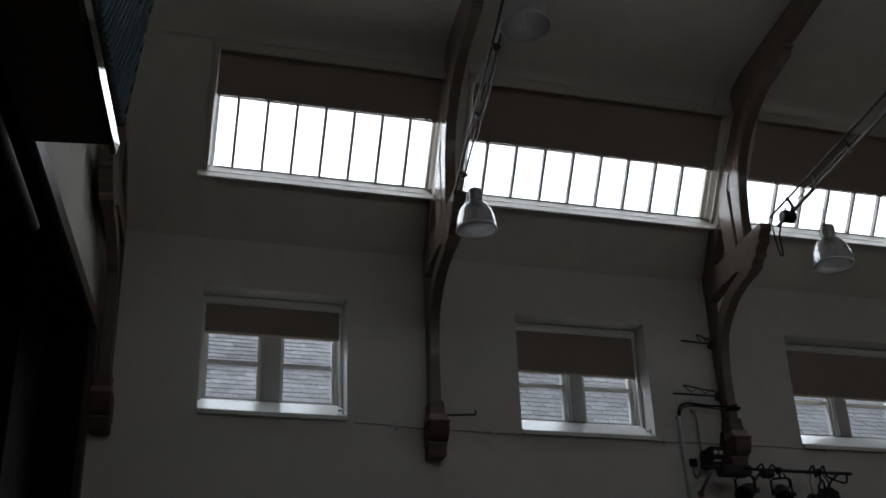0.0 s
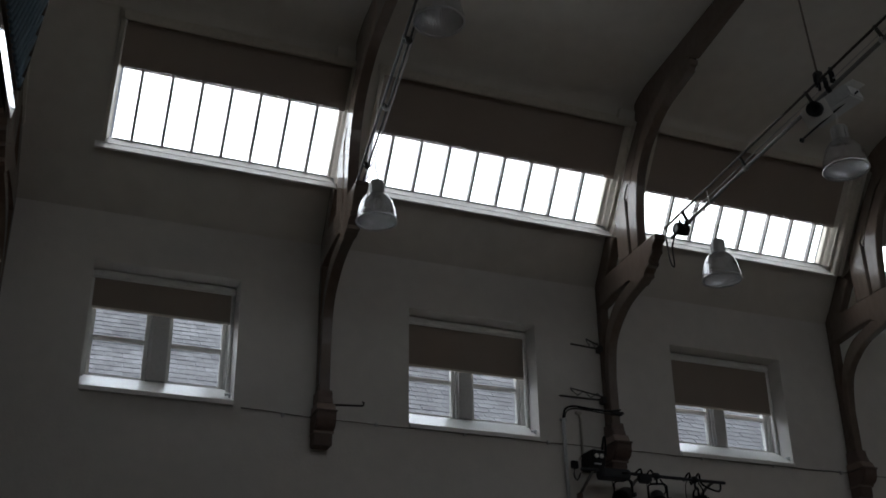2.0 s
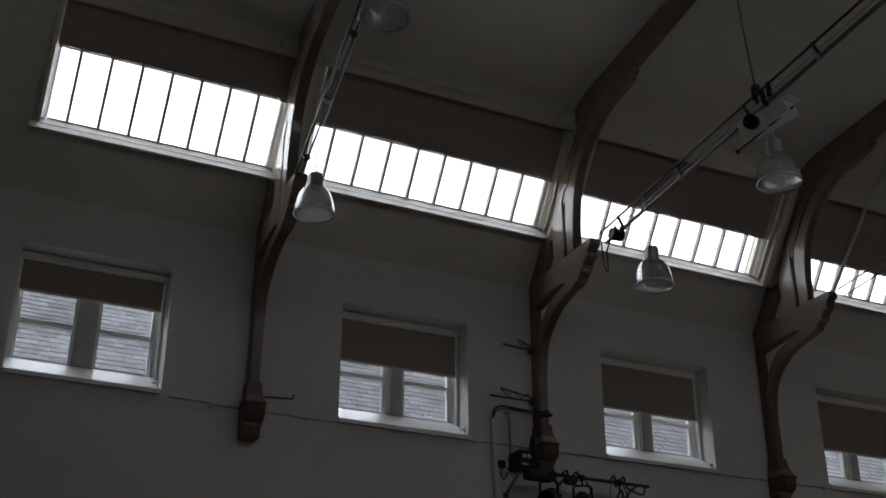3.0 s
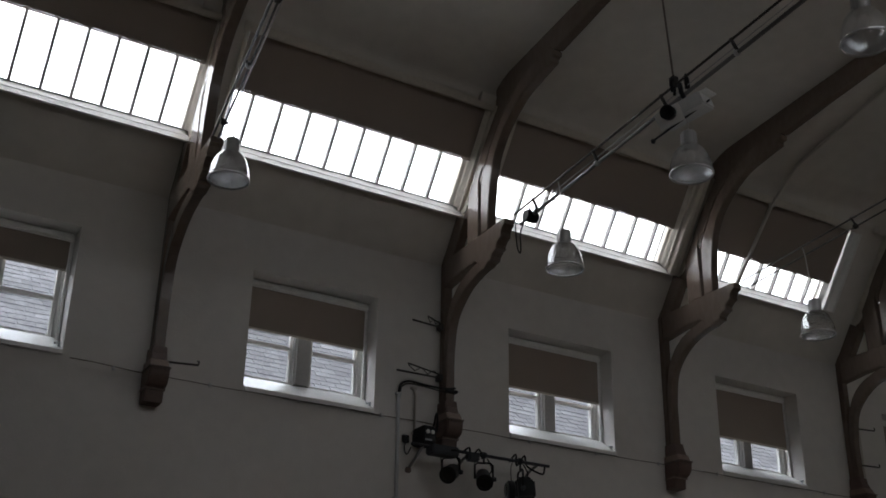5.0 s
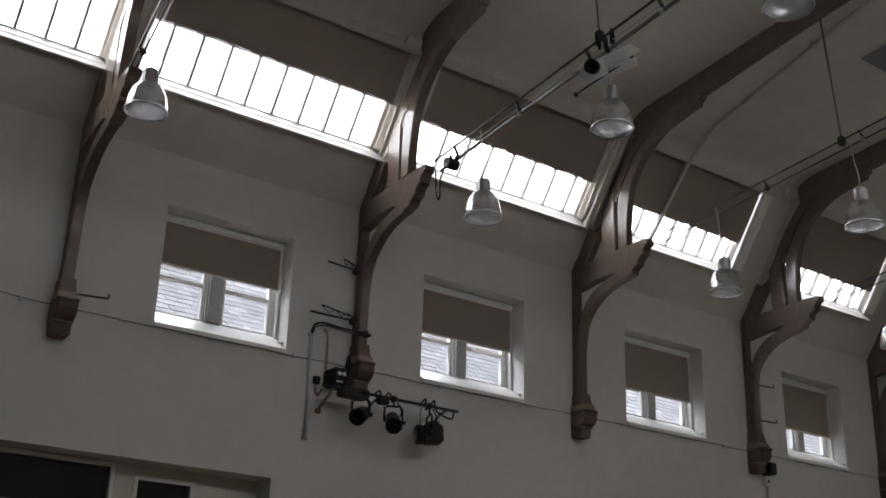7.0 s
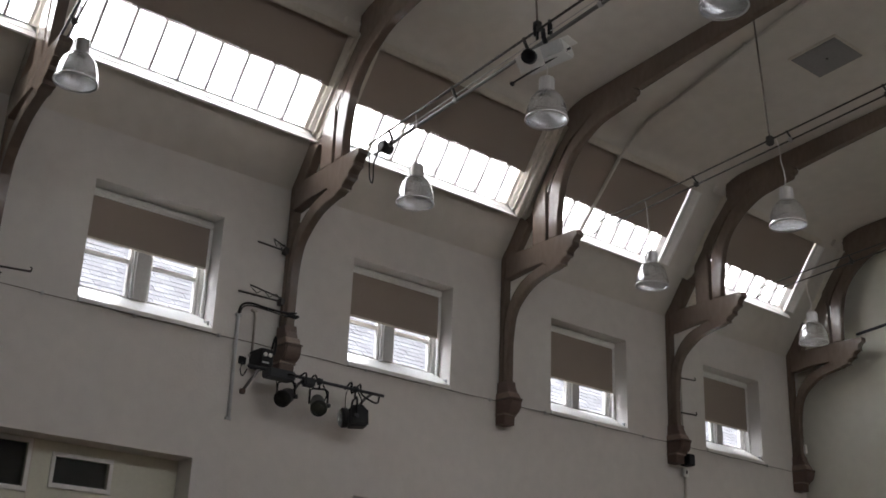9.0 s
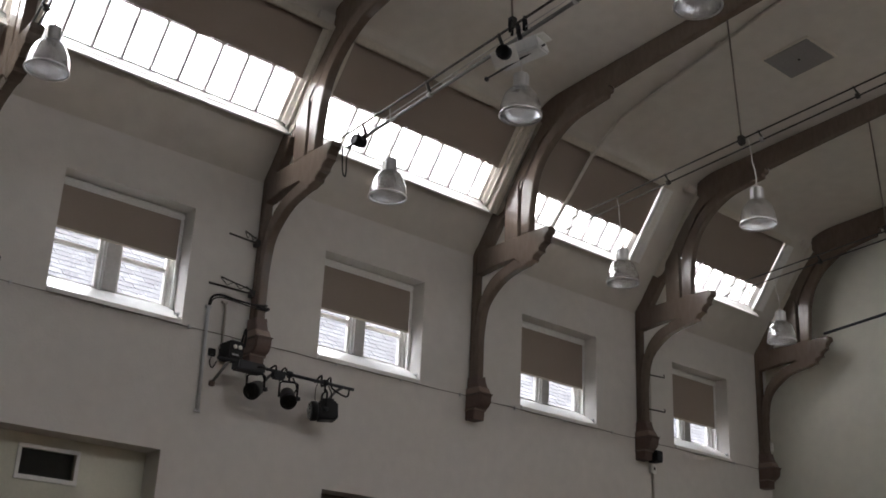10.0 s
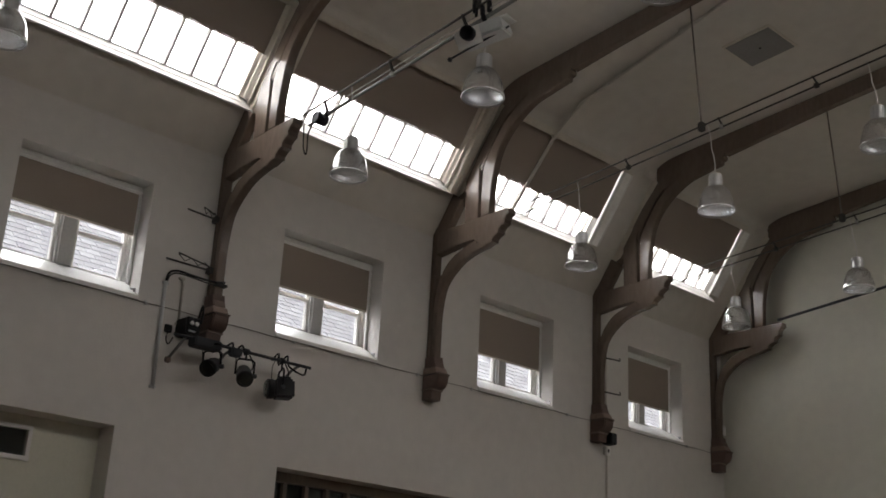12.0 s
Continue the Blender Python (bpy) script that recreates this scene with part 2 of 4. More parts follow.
RECESS = (1.0, 4.56, -0.1, 3.33)
SCREEN = (6.265, 9.6, -0.1, 3.225)
holes = [(a, b, W_Z0 + up, W_Z1 + up) for (a, b), up in zip(WINDOWS, W_LIFT)] + [RECESS, SCREEN]
north = pierced([-0.6, EAST_X + 0.3], [-0.1, EAVES_Z + 0.05], holes, 0.36, on_wall)
tagged(part("wall_north", north, M_WALL), "cream painted plaster wall with high windows", "wall", kind="structure")
tagged(part("wall_east", bx(EAST_X, EAST_X + 0.3, SOUTH_Y - 0.3, WALL_Y, -0.1, 9.0), M_END), "plain pale greenish white gable wall", "wall", kind="structure")
tagged(part("wall_south", bx(-2.2, EAST_X + 0.3, SOUTH_Y - 0.3, SOUTH_Y, -0.1, EAVES_Z + 0.05), M_WALL), "plain cream painted wall", "wall", kind="structure")
floor_bm = bmesh.new()
for i in range(72):
    y = SOUTH_Y + i * 0.14
    box(floor_bm, -4.6, EAST_X, y, y + 0.137, -0.03, 0.0)
tagged(part("floor", floor_bm, M_FLOOR), "dark oak strip hall floor", "floor", kind="structure")

WDIR = Vector((-SKEW, -1, 0)).normalized()
WOUT = Vector((-1, SKEW, 0)).normalized()


def on_west(u, v, d):
    p = Vector((WEST_X, WALL_Y, 0)) + WDIR * u + WOUT * d
    return (p.x, p.y, v)


tagged(part("wall_west", pierced([0.0, 10.3], [-0.1, 9.0], [(0.24, 9.6, -0.1, 5.08)], 0.3, on_west), M_END), "pale painted stage end wall", "wall", kind="structure")

# roof slopes: x, along the slope, out of the room
UP = Vector((0, -math.cos(PITCH), math.sin(PITCH)))
IN = Vector((0, -math.sin(PITCH), -math.cos(PITCH)))
ORIGIN = Vector((0, WALL_Y, EAVES_Z))
SLOPE = Matrix(((1, 0, 0, 0), (0, UP.y, -IN.y, ORIGIN.y), (0, UP.z, -IN.z, ORIGIN.z), (0, 0, 0, 1)))
MIRROR = Matrix(((1, 0, 0, 0), (0, -1, 0, 2 * RIDGE_Y), (0, 0, 1, 0), (0, 0, 0, 1)))
S_TOP = (WALL_Y - CREASE_Y) / math.cos(PITCH)


def on_slope(u, v, d):
    return SLOPE @ Vector((u, v, d))


S_COVE, COVE_Y = 1.735, 7.50      # the slope bends into the upper ceiling between these
RISE = (RIDGE_Z - CREASE_Z) / (CREASE_Y - RIDGE_Y)


def ceiling_z(y):
    return CREASE_Z + (CREASE_Y - y) * RISE


ceil = pierced([-2.2, EAST_X + 0.3], [0.0, S_COVE], [(a, b, S0, S1) for a, b, *_ in SKYLIGHTS], 0.22, on_slope)
p0, p2 = SLOPE @ Vector((0, S_COVE, 0)), Vector((0, COVE_Y, ceiling_z(COVE_Y)))
bend = []
for k in range(13):
    t = k / 12
    q = (1 - t) ** 2 * p0 + 2 * t * (1 - t) * Vector((0, CREASE_Y, CREASE_Z)) + t * t * p2
    bend.append((q.y, q.z))
cove = bmesh.new()
prism(cove, bend + [(COVE_Y, p2.z + 0.25), (CREASE_Y + 0.05, CREASE_Z + 0.3), (p0.y + 0.18, p0.z + 0.13)], -2.2, EAST_X + 0.3)
for f in cove.faces:
    f.smooth = abs(f.normal.x) < 0.5 and f.normal.z < 0
merge(ceil, cove)
other = ceil.copy()
merge(ceil, other, MIRROR)
prism(ceil, [(COVE_Y, p2.z), (RIDGE_Y, RIDGE_Z), (2 * RIDGE_Y - COVE_Y, p2.z), (2 * RIDGE_Y - COVE_Y, p2.z + 0.25), (RIDGE_Y, RIDGE_Z + 0.25), (COVE_Y, p2.z + 0.25)], -2.2, EAST_X + 0.3)
tagged(part("ceiling", ceil, M_CEIL), "cream plaster ceiling sloping up from the eaves", "ceiling", kind="structure")

# boxed purlin along the top of the slope, bay by bay
ends = [-0.1] + TRUSS_X + [13.5]
for a, b in zip(ends, ends[1:]):
    bm = bmesh.new()
    bevelled(bm, a + 0.07, b - 0.07, S1 + 0.036, S1 + 0.075, -0.03, -0.002, 0.006, SLOPE)
    bevelled(bm, b - 0.24, b - 0.07, S1 + 0.01, S1 + 0.10, -0.085, -0.032, 0.008, SLOPE)
    tagged(part("purlin_casing", bm, M_CEIL), "boxed cream purlin below the upper ceiling", "purlin", "purlin casings", "structure")


# ---- skylights ----
def skylight(a, b, first_bar, step, bars, wide, mirror=None):
    t = SLOPE if mirror is None else mirror @ SLOPE
    sk = thing("skylight", "white framed patent glazing skylight with thin bars", "skylight", "skylights", "structure")
    w = 0.055
    board = min([0.17] + [x - 0.05 - b for x in TRUSS_X if x > b])
    part("top_frame", bv(a - 0.05, b + 0.05, S1 - w, S1 + 0.03, -0.035, 0.12, r=0.008, m=t), M_TRIM, sk)
    if wide and board > 0.06:
        part("side_board", bv(b + 0.033, b + board, S0 + 0.0, S1 + 0.034, -0.085, -0.003, r=0.008, m=t), M_TRIM, sk)
        part("side_bead", bv(b + board * 0.55, b + board * 0.55 + 0.02, S0 - 0.01, S1 + 0.03, -0.105, -0.087, r=0.008, m=t), M_TRIM, sk)
    low = bmesh.new()
    prism(low, [(S0 - 0.022, -0.002), (S0 - 0.022, -0.075), (S0 - 0.006, -0.082), (S0 + 0.024, -0.012), (S0 + 0.028, -0.012), (S0 + 0.066, 0.085), (S0 + 0.066, 0.12), (S0 + 0.002, 0.12), (S0 + 0.002, -0.002)], a - 0.08, b + 0.08, 0.004)
    bmesh.ops.transform(low, matrix=t, verts=low.verts)
    part("sill", low, M_WHITE, sk, "white sloping skylight sill")
    part("glazing_bead", bv(a + 0.06, b - 0.06, S0 + 0.0665, S0 + 0.075, 0.072, 0.088, r=0.003, m=t), M_LEAD, sk)
    turn = Matrix(((0, 1, 0, 0), (1, 0, 0, 0), (0, 0, 1, 0), (0, 0, 0, 1)))
    steps = ((1.0, 0.12), (1.0, 0.062), (0.60, 0.040), (0.54, 0.022), (0.12, -0.012), (0.06, -0.030))
    for x0, sg, across in ((a, -1, 0.035), (b, 1, wide)):
        lin = bmesh.new()
        if across:
            face = [(x0 - sg * across * f, d) for f, d in steps] + [(x0 + sg * 0.03, -0.031)]
        else:
            face = [(x0 - sg * 0.052, 0.12), (x0 - sg * 0.052, 0.085), (x0 + sg * 0.11, -0.05), (x0 + sg * 0.14, -0.05)]
        end = (face[-1][0], -0.004)
        prism(lin, face + [end, (x0 - sg * 0.002, -0.003), (x0 - sg * 0.002, 0.12)], S0 + 0.068, S1 - w - 0.003, 0.002)
        bmesh.ops.transform(lin, matrix=t @ turn, verts=lin.verts)
        part("side_lining", lin, M_TRIM if across else M_WHITE, sk, "cream stepped lining" if across else "white splayed lining")
    cuts = [a + w] + [first_bar + k * step for k in range(bars)] + [b - w]
    for k, (x0, x1) in enumerate(zip(cuts, cuts[1:])):
        pane = part("pane", bx(x0 + 0.004, x1 - 0.004, S0 + 0.03, S1 - w + 0.01, 0.09, 0.096, m=t), M_GLASS, sk)
        pane.visible_shadow = False
        if k:
            part("glazing_bar", bv(x0 - 0.012, x0 + 0.012, S0 + 0.07, S1 - w - 0.002, 0.05, 0.11, r=0.003, m=t), M_LEAD, sk)
    # daylight in the opening; weaker fill light in the unseen south copies
    lamp = new("skylight_daylight", bpy.data.lights.new("skylight_daylight", "AREA"))
    lamp.data.shape, lamp.data.size, lamp.data.size_y = "RECTANGLE", b - a - 0.1, S1 - S0 - 0.1
    lamp.data.energy, lamp.data.color = SKY_WATT * (b - a) * (1 if mirror is None else SOUTH_PART), (0.97, 0.99, 1.0)
    centre = t @ Vector(((a + b) / 2, (S0 + S1) / 2, 0.17))
    lamp.matrix_basis = look(centre, t @ Vector(((a + b) / 2, (S0 + S1) / 2, -1)))


def roof_blind(a, b, cover):
    bl = thing("skylight_blind", "taupe blackout blind half drawn over the skylight", "roller blind", "skylight blinds")
    drop = S1 - 0.06 - cover * (S1 - S0 - 0.11)
    part("fabric", bx(a + 0.019, b - 0.019, drop, S1 - 0.03, 0.018, 0.021, m=SLOPE), M_BLIND, bl)
    part("cassette", bv(a - 0.02, b + 0.02, S1 - 0.045, S1 + 0.015, -0.075, -0.037, r=0.01, m=SLOPE), M_TRIM, bl, "cream blind cassette")
    part("bottom_bar", bv(a + 0.03, b - 0.03, drop - 0.018, drop - 0.001, 0.01, 0.03, r=0.004, m=SLOPE), M_BLIND, bl)


for (a, b, *bars), cover, wide in zip(SKYLIGHTS, SKY_BLIND, LINING):
    skylight(a, b, *bars, wide)
    roof_blind(a, b, cover)
    # unseen south copy, added so that its lamp brightens the north wall
    skylight(a, b, *bars, wide, MIRROR)


# ---- wall windows ----
def window(i, a, b, z_low, z_top):
    wd = thing("window_%d" % (i + 1), "white two-light casement window set deep in the wall", "window", "wall windows", "structure")
    y0, y1 = WALL_Y + 0.27, WALL_Y + 0.34
    zb = z_low + 0.175
    c = (a + b) / 2
    part("window_sill", pr([(WALL_Y - 0.03, z_low - 0.035), (WALL_Y - 0.03, z_low + 0.0), (WALL_Y - 0.015, z_low + 0.012), (y0 - 0.03, zb), (y1, zb), (y1, z_low + 0.002), (WALL_Y - 0.001, z_low + 0.002), (WALL_Y - 0.001, z_low - 0.035)], a + 0.003, b - 0.003, 0.004), M_WHITE, wd, "sloping white sill")
    part("mullion", bv(c - 0.08, c + 0.08, y0 - 0.04, y1, zb - 0.01, z_top - 0.045, r=0.02), M_MULL, wd, "grey stone mullion")
    part("window_frame", bv(a + 0.002, a + 0.05, y0, y1, zb, z_top - 0.045, r=0.006), M_WHITE, wd)
    part("window_frame", bv(b - 0.05, b - 0.002, y0, y1, zb, z_top - 0.045, r=0.006), M_WHITE, wd)
    part("head_frame", bv(a + 0.002, b - 0.002, y0, y1, z_top - 0.044, z_top - 0.001, r=0.006), M_WHITE, wd)
    for x0, x1 in ((a + 0.052, c - 0.082), (c + 0.082, b - 0.052)):
        cs = part("casement", bv(x0, x0 + 0.03, y0 + 0.01, y1 - 0.01, zb + 0.002, z_top - 0.047, r=0.004), M_WHITE, wd)
        part("stile", bv(x1 - 0.03, x1, y0 + 0.01, y1 - 0.01, zb + 0.002, z_top - 0.047, r=0.004), M_WHITE, cs)
        for z, h in ((zb + 0.002, 0.03), (z_low + 0.51, 0.035), (z_top - 0.08, 0.03)):
            part("rail", bv(x0 + 0.031, x1 - 0.031, y0 + 0.01, y1 - 0.01, z, z + h, r=0.004), M_WHITE, cs)
        for z0, z1 in ((zb + 0.03, z_low + 0.514), (z_low + 0.54, z_top - 0.078)):
            g = part("pane", bx(x0 + 0.028, x1 - 0.028, y0 + 0.03, y0 + 0.035, z0, z1), M_GLASS, cs)
            g.visible_shadow = False
    lamp = new("window_daylight", bpy.data.lights.new("window_daylight", "AREA"))
    lamp.data.shape, lamp.data.size, lamp.data.size_y = "RECTANGLE", b - a, 0.9
    lamp.data.energy, lamp.data.color = WINDOW_WATT, (0.88, 0.94, 1.0)
    lamp.matrix_basis = look((c, WALL_Y + 0.85, z_low + 1.56), (c, WALL_Y + 0.15, z_low + 0.26))
    part("stay", tb([(b - 0.03, WALL_Y + 0.04, z_low + 0.03), (b - 0.03, WALL_Y + 0.02, z_low + 0.07), (b - 0.07, WALL_Y + 0.02, z_low + 0.06)], 0.012, 6), M_GREYBOX, wd)


def window_blind(a, b, z_low, z_top, cover):
    y = WALL_Y + 0.20
    edge = z_top - 0.05 - cover * (z_top - z_low - 0.2)
    bl = thing("window_blind", "taupe roller blind partly lowered over the window", "roller blind", "window blinds")
    part("cassette", bv(a + 0.006, b - 0.006, y - 0.03, y + 0.05, z_top - 0.075, z_top - 0.003, r=0.015), M_WHITE, bl, "white blind cassette")
    part("fabric", bx(a + 0.035, b - 0.035, y, y + 0.003, edge, z_top - 0.07), M_BLIND, bl)
    part("bottom_bar", bv(a + 0.035, b - 0.035, y - 0.008, y + 0.012, edge - 0.022, edge - 0.0005, r=0.005), M_TRIM, bl)
    part("side_channel", bv(b - 0.033, b - 0.006, y - 0.015, y + 0.02, z_low + 0.145, z_top - 0.078, r=0.004), M_WHITE, bl)
    part("side_channel", bv(a + 0.006, a + 0.033, y - 0.015, y + 0.02, z_low + 0.145, z_top - 0.078, r=0.004), M_WHITE, bl)


for i, (a, b) in enumerate(WINDOWS):
    window(i, a, b, W_Z0 + W_LIFT[i], W_Z1 + W_LIFT[i])
    window_blind(a, b, W_Z0 + W_LIFT[i], W_Z1 + W_LIFT[i], WIN_BLIND[i])


# ---- roof trusses ----
def curve(pts, n=4):
    """Points smoothed by Catmull-Rom."""
    out = []
    q = [pts[0]] + list(pts) + [pts[-1]]
    for i in range(1, len(q) - 2):
        for k in range(n):
            t = k / n
            a, b, c, d = (Vector(q[i + j]) for j in (-1, 0, 1, 2))
            out.append(tuple(0.5 * (2 * b + (c - a) * t + (2 * a - 5 * b + 4 * c - d) * t * t + (3 * b - a - 3 * c + d) * t ** 3)))
    return out + [tuple(pts[-1])]


def truss(x, h=0.048, skew=0.0):
    tr = thing("roof_truss", "brown painted hammerbeam roof truss with curved braces", "roof truss", "roof trusses", "structure", (x, WALL_Y, 0))
    tr.rotation_euler[2] = -math.atan(skew)
    Y = WALL_Y

    def s(poly):
        return [(y - Y, z) for y, z in poly]

    # stepped corbel
    cb = part("corbel", pr(s([(Y, 4.19), (8.86, 4.19), (8.852, 4.30), (Y, 4.30)]), -0.078, 0.078, 0.008), M_CORBEL, tr, "red-brown stepped corbel")
    belly = curve([(8.845, 4.302), (8.788, 4.33), (8.757, 4.385), (8.755, 4.46)], 4)
    part("bowl", pr(s([(Y, 4.302)] + belly + [(Y, 4.46)]), -0.084, 0.084, 0.012), M_CORBEL, cb)
    part("band", pr(s([(Y, 4.462), (8.76, 4.462), (8.768, 4.475), (8.80, 4.535), (Y, 4.535)]), -0.080, 0.080, 0.006), M_BAND, cb, "sloping band, worn and coloured paler as if skylit")
    # dark strip coloured in for the shade of a groove line
    part("line_strip", pr(s([(Y, 4.455), (8.745, 4.455), (8.745, 4.466), (Y, 4.466)]), -0.090, 0.090, 0.003), M_WOOD, cb)
    part("line_strip", pr(s([(Y, 4.292), (8.838, 4.292), (8.838, 4.308), (Y, 4.308)]), -0.087, 0.087, 0.003), M_BAND, cb)
    for k in range(6):
        part("dentil", bv(-0.073 + 0.027 * k, -0.061 + 0.027 * k, 8.742 - Y, 8.765 - Y, 4.435, 4.456, r=0.003), M_CORBEL, cb)
    part("neck", pr(s([(Y, 4.537), (8.80, 4.537), (8.83, 4.60), (8.84, 4.66), (Y, 4.66)]), -0.064, 0.064, 0.008), M_CORBEL, cb)
    part("wall_post", pr(s([(Y, 4.662), (8.93, 4.662), (8.925, 6.25), (Y, 6.25)]), -h, h, 0.008), M_TRUSS, tr)
    low = curve([(8.858, 4.665), (8.858, 4.9), (8.852, 5.15), (8.78, 5.452), (8.55, 5.658), (8.33, 5.735), (8.165, 5.765)], 4)
    high = curve([(8.33, 5.868), (8.625, 5.775), (8.808, 5.615), (8.895, 5.41), (8.924, 5.20), (8.924, 4.9), (8.924, 4.665)], 4)
    part("curved_brace", pr(s(low + high), -h + 0.004, h - 0.004, 0.006), M_TRUSS, tr)
    tip = [(y + 0.045, z + 0.018) for y, z in ((7.77, 6.105), (7.765, 6.05), (7.80, 6.03), (7.83, 5.99), (7.825, 5.945), (7.87, 5.93), (7.91, 5.895), (7.905, 5.855), (7.95, 5.845), (8.0, 5.81), (8.0, 5.775), (8.06, 5.77), (8.125, 5.745))]
    part("hammer_beam", pr(s([(8.924, 6.10), (8.05, 6.125)] + tip + [(8.33, 5.875), (8.6, 5.87), (8.924, 5.83)]), -h - 0.006, h + 0.006, 0.006), M_TRUSS, tr)
    # principal rafter along the slope
    c, sn = math.cos(PITCH), math.sin(PITCH)
    raf = lambda t, d: (WALL_Y - c * t - sn * d, EAVES_Z + sn * t - c * d)
    part("rafter_foot", pr(s([raf(0.02, 0.0), raf(S0 - 0.012, 0.0), raf(S0 - 0.012, 0.18), raf(0.13, 0.18)]), -h, h, 0.008), M_TRUSS, tr)
    part("rafter", pr(s([raf(S0 - 0.010, 0.0), raf(S_TOP - 0.12, 0.0), raf(S_TOP - 0.10, 0.20), raf(S_TOP - 0.25, 0.12), raf(0.75, 0.10), raf(0.62, 0.16), raf(S0 - 0.010, 0.16)]), -0.012, h, 0.006), M_TRUSS, tr)
    part("casing", pr(s([raf(S0 - 0.01, 0.0), raf(S1 + 0.09, 0.0), raf(S1 + 0.09, 0.17), raf(S1 - 0.1, 0.20), raf(0.95, 0.15), raf(S0 + 0.05, 0.105), raf(S0 - 0.01, 0.06)]), -0.022, h + 0.016, 0.008), M_TRIM, tr, "cream boxed casing along the rafter")
    part("strut", pr(s([(8.50, 6.118), (8.29, 6.122), (8.30, 6.72), (8.215, 6.85), (8.34, 6.86), (8.505, 6.62)]), -h + 0.006, h - 0.006, 0.006), M_TRUSS, tr)
    inner = curve([(8.115, 6.128), (8.095, 6.47), (8.015, 6.82), (7.83, 7.07), (7.54, 7.26), (7.28, 7.325), (7.10, 7.36), (7.03, 7.37), (7.02, 7.41), (6.98, 7.42), (6.97, 7.462)], 4)
    outer = curve([(7.05, 7.572), (7.38, 7.498), (7.66, 7.37), (7.94, 7.16), (8.15, 6.86), (8.24, 6.65), (8.25, 6.126)], 4)
    part("arched_rib", pr(s(inner + outer), -h + 0.002, h - 0.002, 0.008), M_TRUSS, tr)
    part("spandrel", pr(s([(8.275, 6.67), (8.176, 6.882), (7.972, 7.178), (7.69, 7.405), (7.42, 7.508), (7.50, 7.54), (7.75, 7.51), (7.96, 7.37), (8.2, 7.09), (8.36, 6.86), (8.295, 6.74)]), -h + 0.015, h - 0.015), M_TRUSS, tr)
    part("tie_beam", pr(s([(CREASE_Y - 0.004, CREASE_Z - 0.004), (RIDGE_Y + 0.001, RIDGE_Z - 0.003), (RIDGE_Y + 0.001, 7.835), (5.5, 7.67), (6.4, 7.55), (6.96, 7.465), (7.05, 7.54), (7.38, 7.492), (7.66, 7.362), (7.84, 7.24), (7.97, 7.40), (7.96, 7.56)]), -h + 0.001, h - 0.001, 0.006), M_TRUSS, tr)
    return tr


first = None
for x in TRUSS_X:
    if first is None:
        first = truss(x, skew=0.038)
    else:
        copy_thing(first, pose(x, WALL_Y, 0, 0, 0, -1.4 if x < 6 else 0))
copy_thing(first, pose(13.52, WALL_Y, 0))
copy_thing(first, pose(-0.16, WALL_Y, 0.08) @ pose(0, 0, 0, 0, 0, -math.degrees(math.atan(SKEW))))


# ---- cable tracks and pendant lamps ----
def track(x, y0, z0, y1, z1, dx=0.0, rails=2, gap=0.075, tube_r=0.017):
    d = Vector((dx, y1 - y0, z1 - z0))
    a = Vector((x, y0, z0))
    tk = thing("lighting_track", "thin steel lighting track strung between hammerbeams", "lighting track", "lighting tracks", "", tuple(a))
    o = Vector((0, 0, 0))
    thick = rails == 3
    part("upper_rail", tb([o, d], 0.011 if thick else 0.008), M_DARKSTEEL, tk)
    part("lower_rail", tb([o + Vector((0.03, -0.06, -gap)), d + Vector((0.03, 0, -gap))], tube_r if thick else 0.008), M_STEEL if thick and tube_r > 0.01 else M_DARKSTEEL, tk)
    if thick:
        part("middle_wire", tb([o + Vector((0.05, -0.1, -0.03)), d + Vector((0.05, 0, -0.03))], 0.005), M_LEAD, tk)
    for k, f in enumerate((0.07, 0.26, 0.45, 0.62, 0.83) if thick else (0.26, 0.45, 0.62, 0.83)):
        p = d * f
        part("coupler", tb([p + Vector((0.0, 0.02, 0.012)), p + Vector((0.012, 0.0, -gap * 0.5)), p + Vector((0.03, -0.02, -gap - 0.012))], 0.014 if thick else 0.009, 8), M_DARKSTEEL, tk)
        cl = bmesh.new()
        lathe(cl, [(0.016, -0.02), (0.026, -0.015), (0.026, 0.015), (0.016, 0.02)], 12, Matrix.Translation(p + Vector((0.03, 0, -gap))) @ Matrix.Rotation(radians(90), 4, "X"))
        part("collar", cl, M_LEAD if k % 2 else M_DARKSTEEL, tk)
    q = d * 0.12
    if thick:
        part("turnbuckle", tb([q + Vector((0.015, 0, -gap)), q + Vector((0.015, -0.05, -gap - 0.055)), q + Vector((0.015, -0.09, -gap))], 0.004, 6), M_DARKSTEEL, tk)
    return tk


track(2.46, 7.86, 6.14, 4.0, 6.60, -0.50, 3, 0.035, 0.009)
track(5.33, 7.78, 6.16, 3.2, 6.60, 0.0, 3, 0.11)
track(8.14, 7.78, 6.13, 2.2, 6.70, 0.08)
track(10.98, 7.78, 6.13, 2.6, 6.62, 0.10)
rod = thing("hall_rail", "round grey steel rail across the gable wall", "rail")
rod.location = (13.42, 7.85, 6.15)
part("tube", tb([(0, 0, 0), (0.1, -6.5, 0.75)], 0.02, 10), M_CASE, rod)
part("bracket", bv(-0.02, 0.3, -2.53, -2.47, 0.2, 0.36, r=0.008), M_CASE, rod)

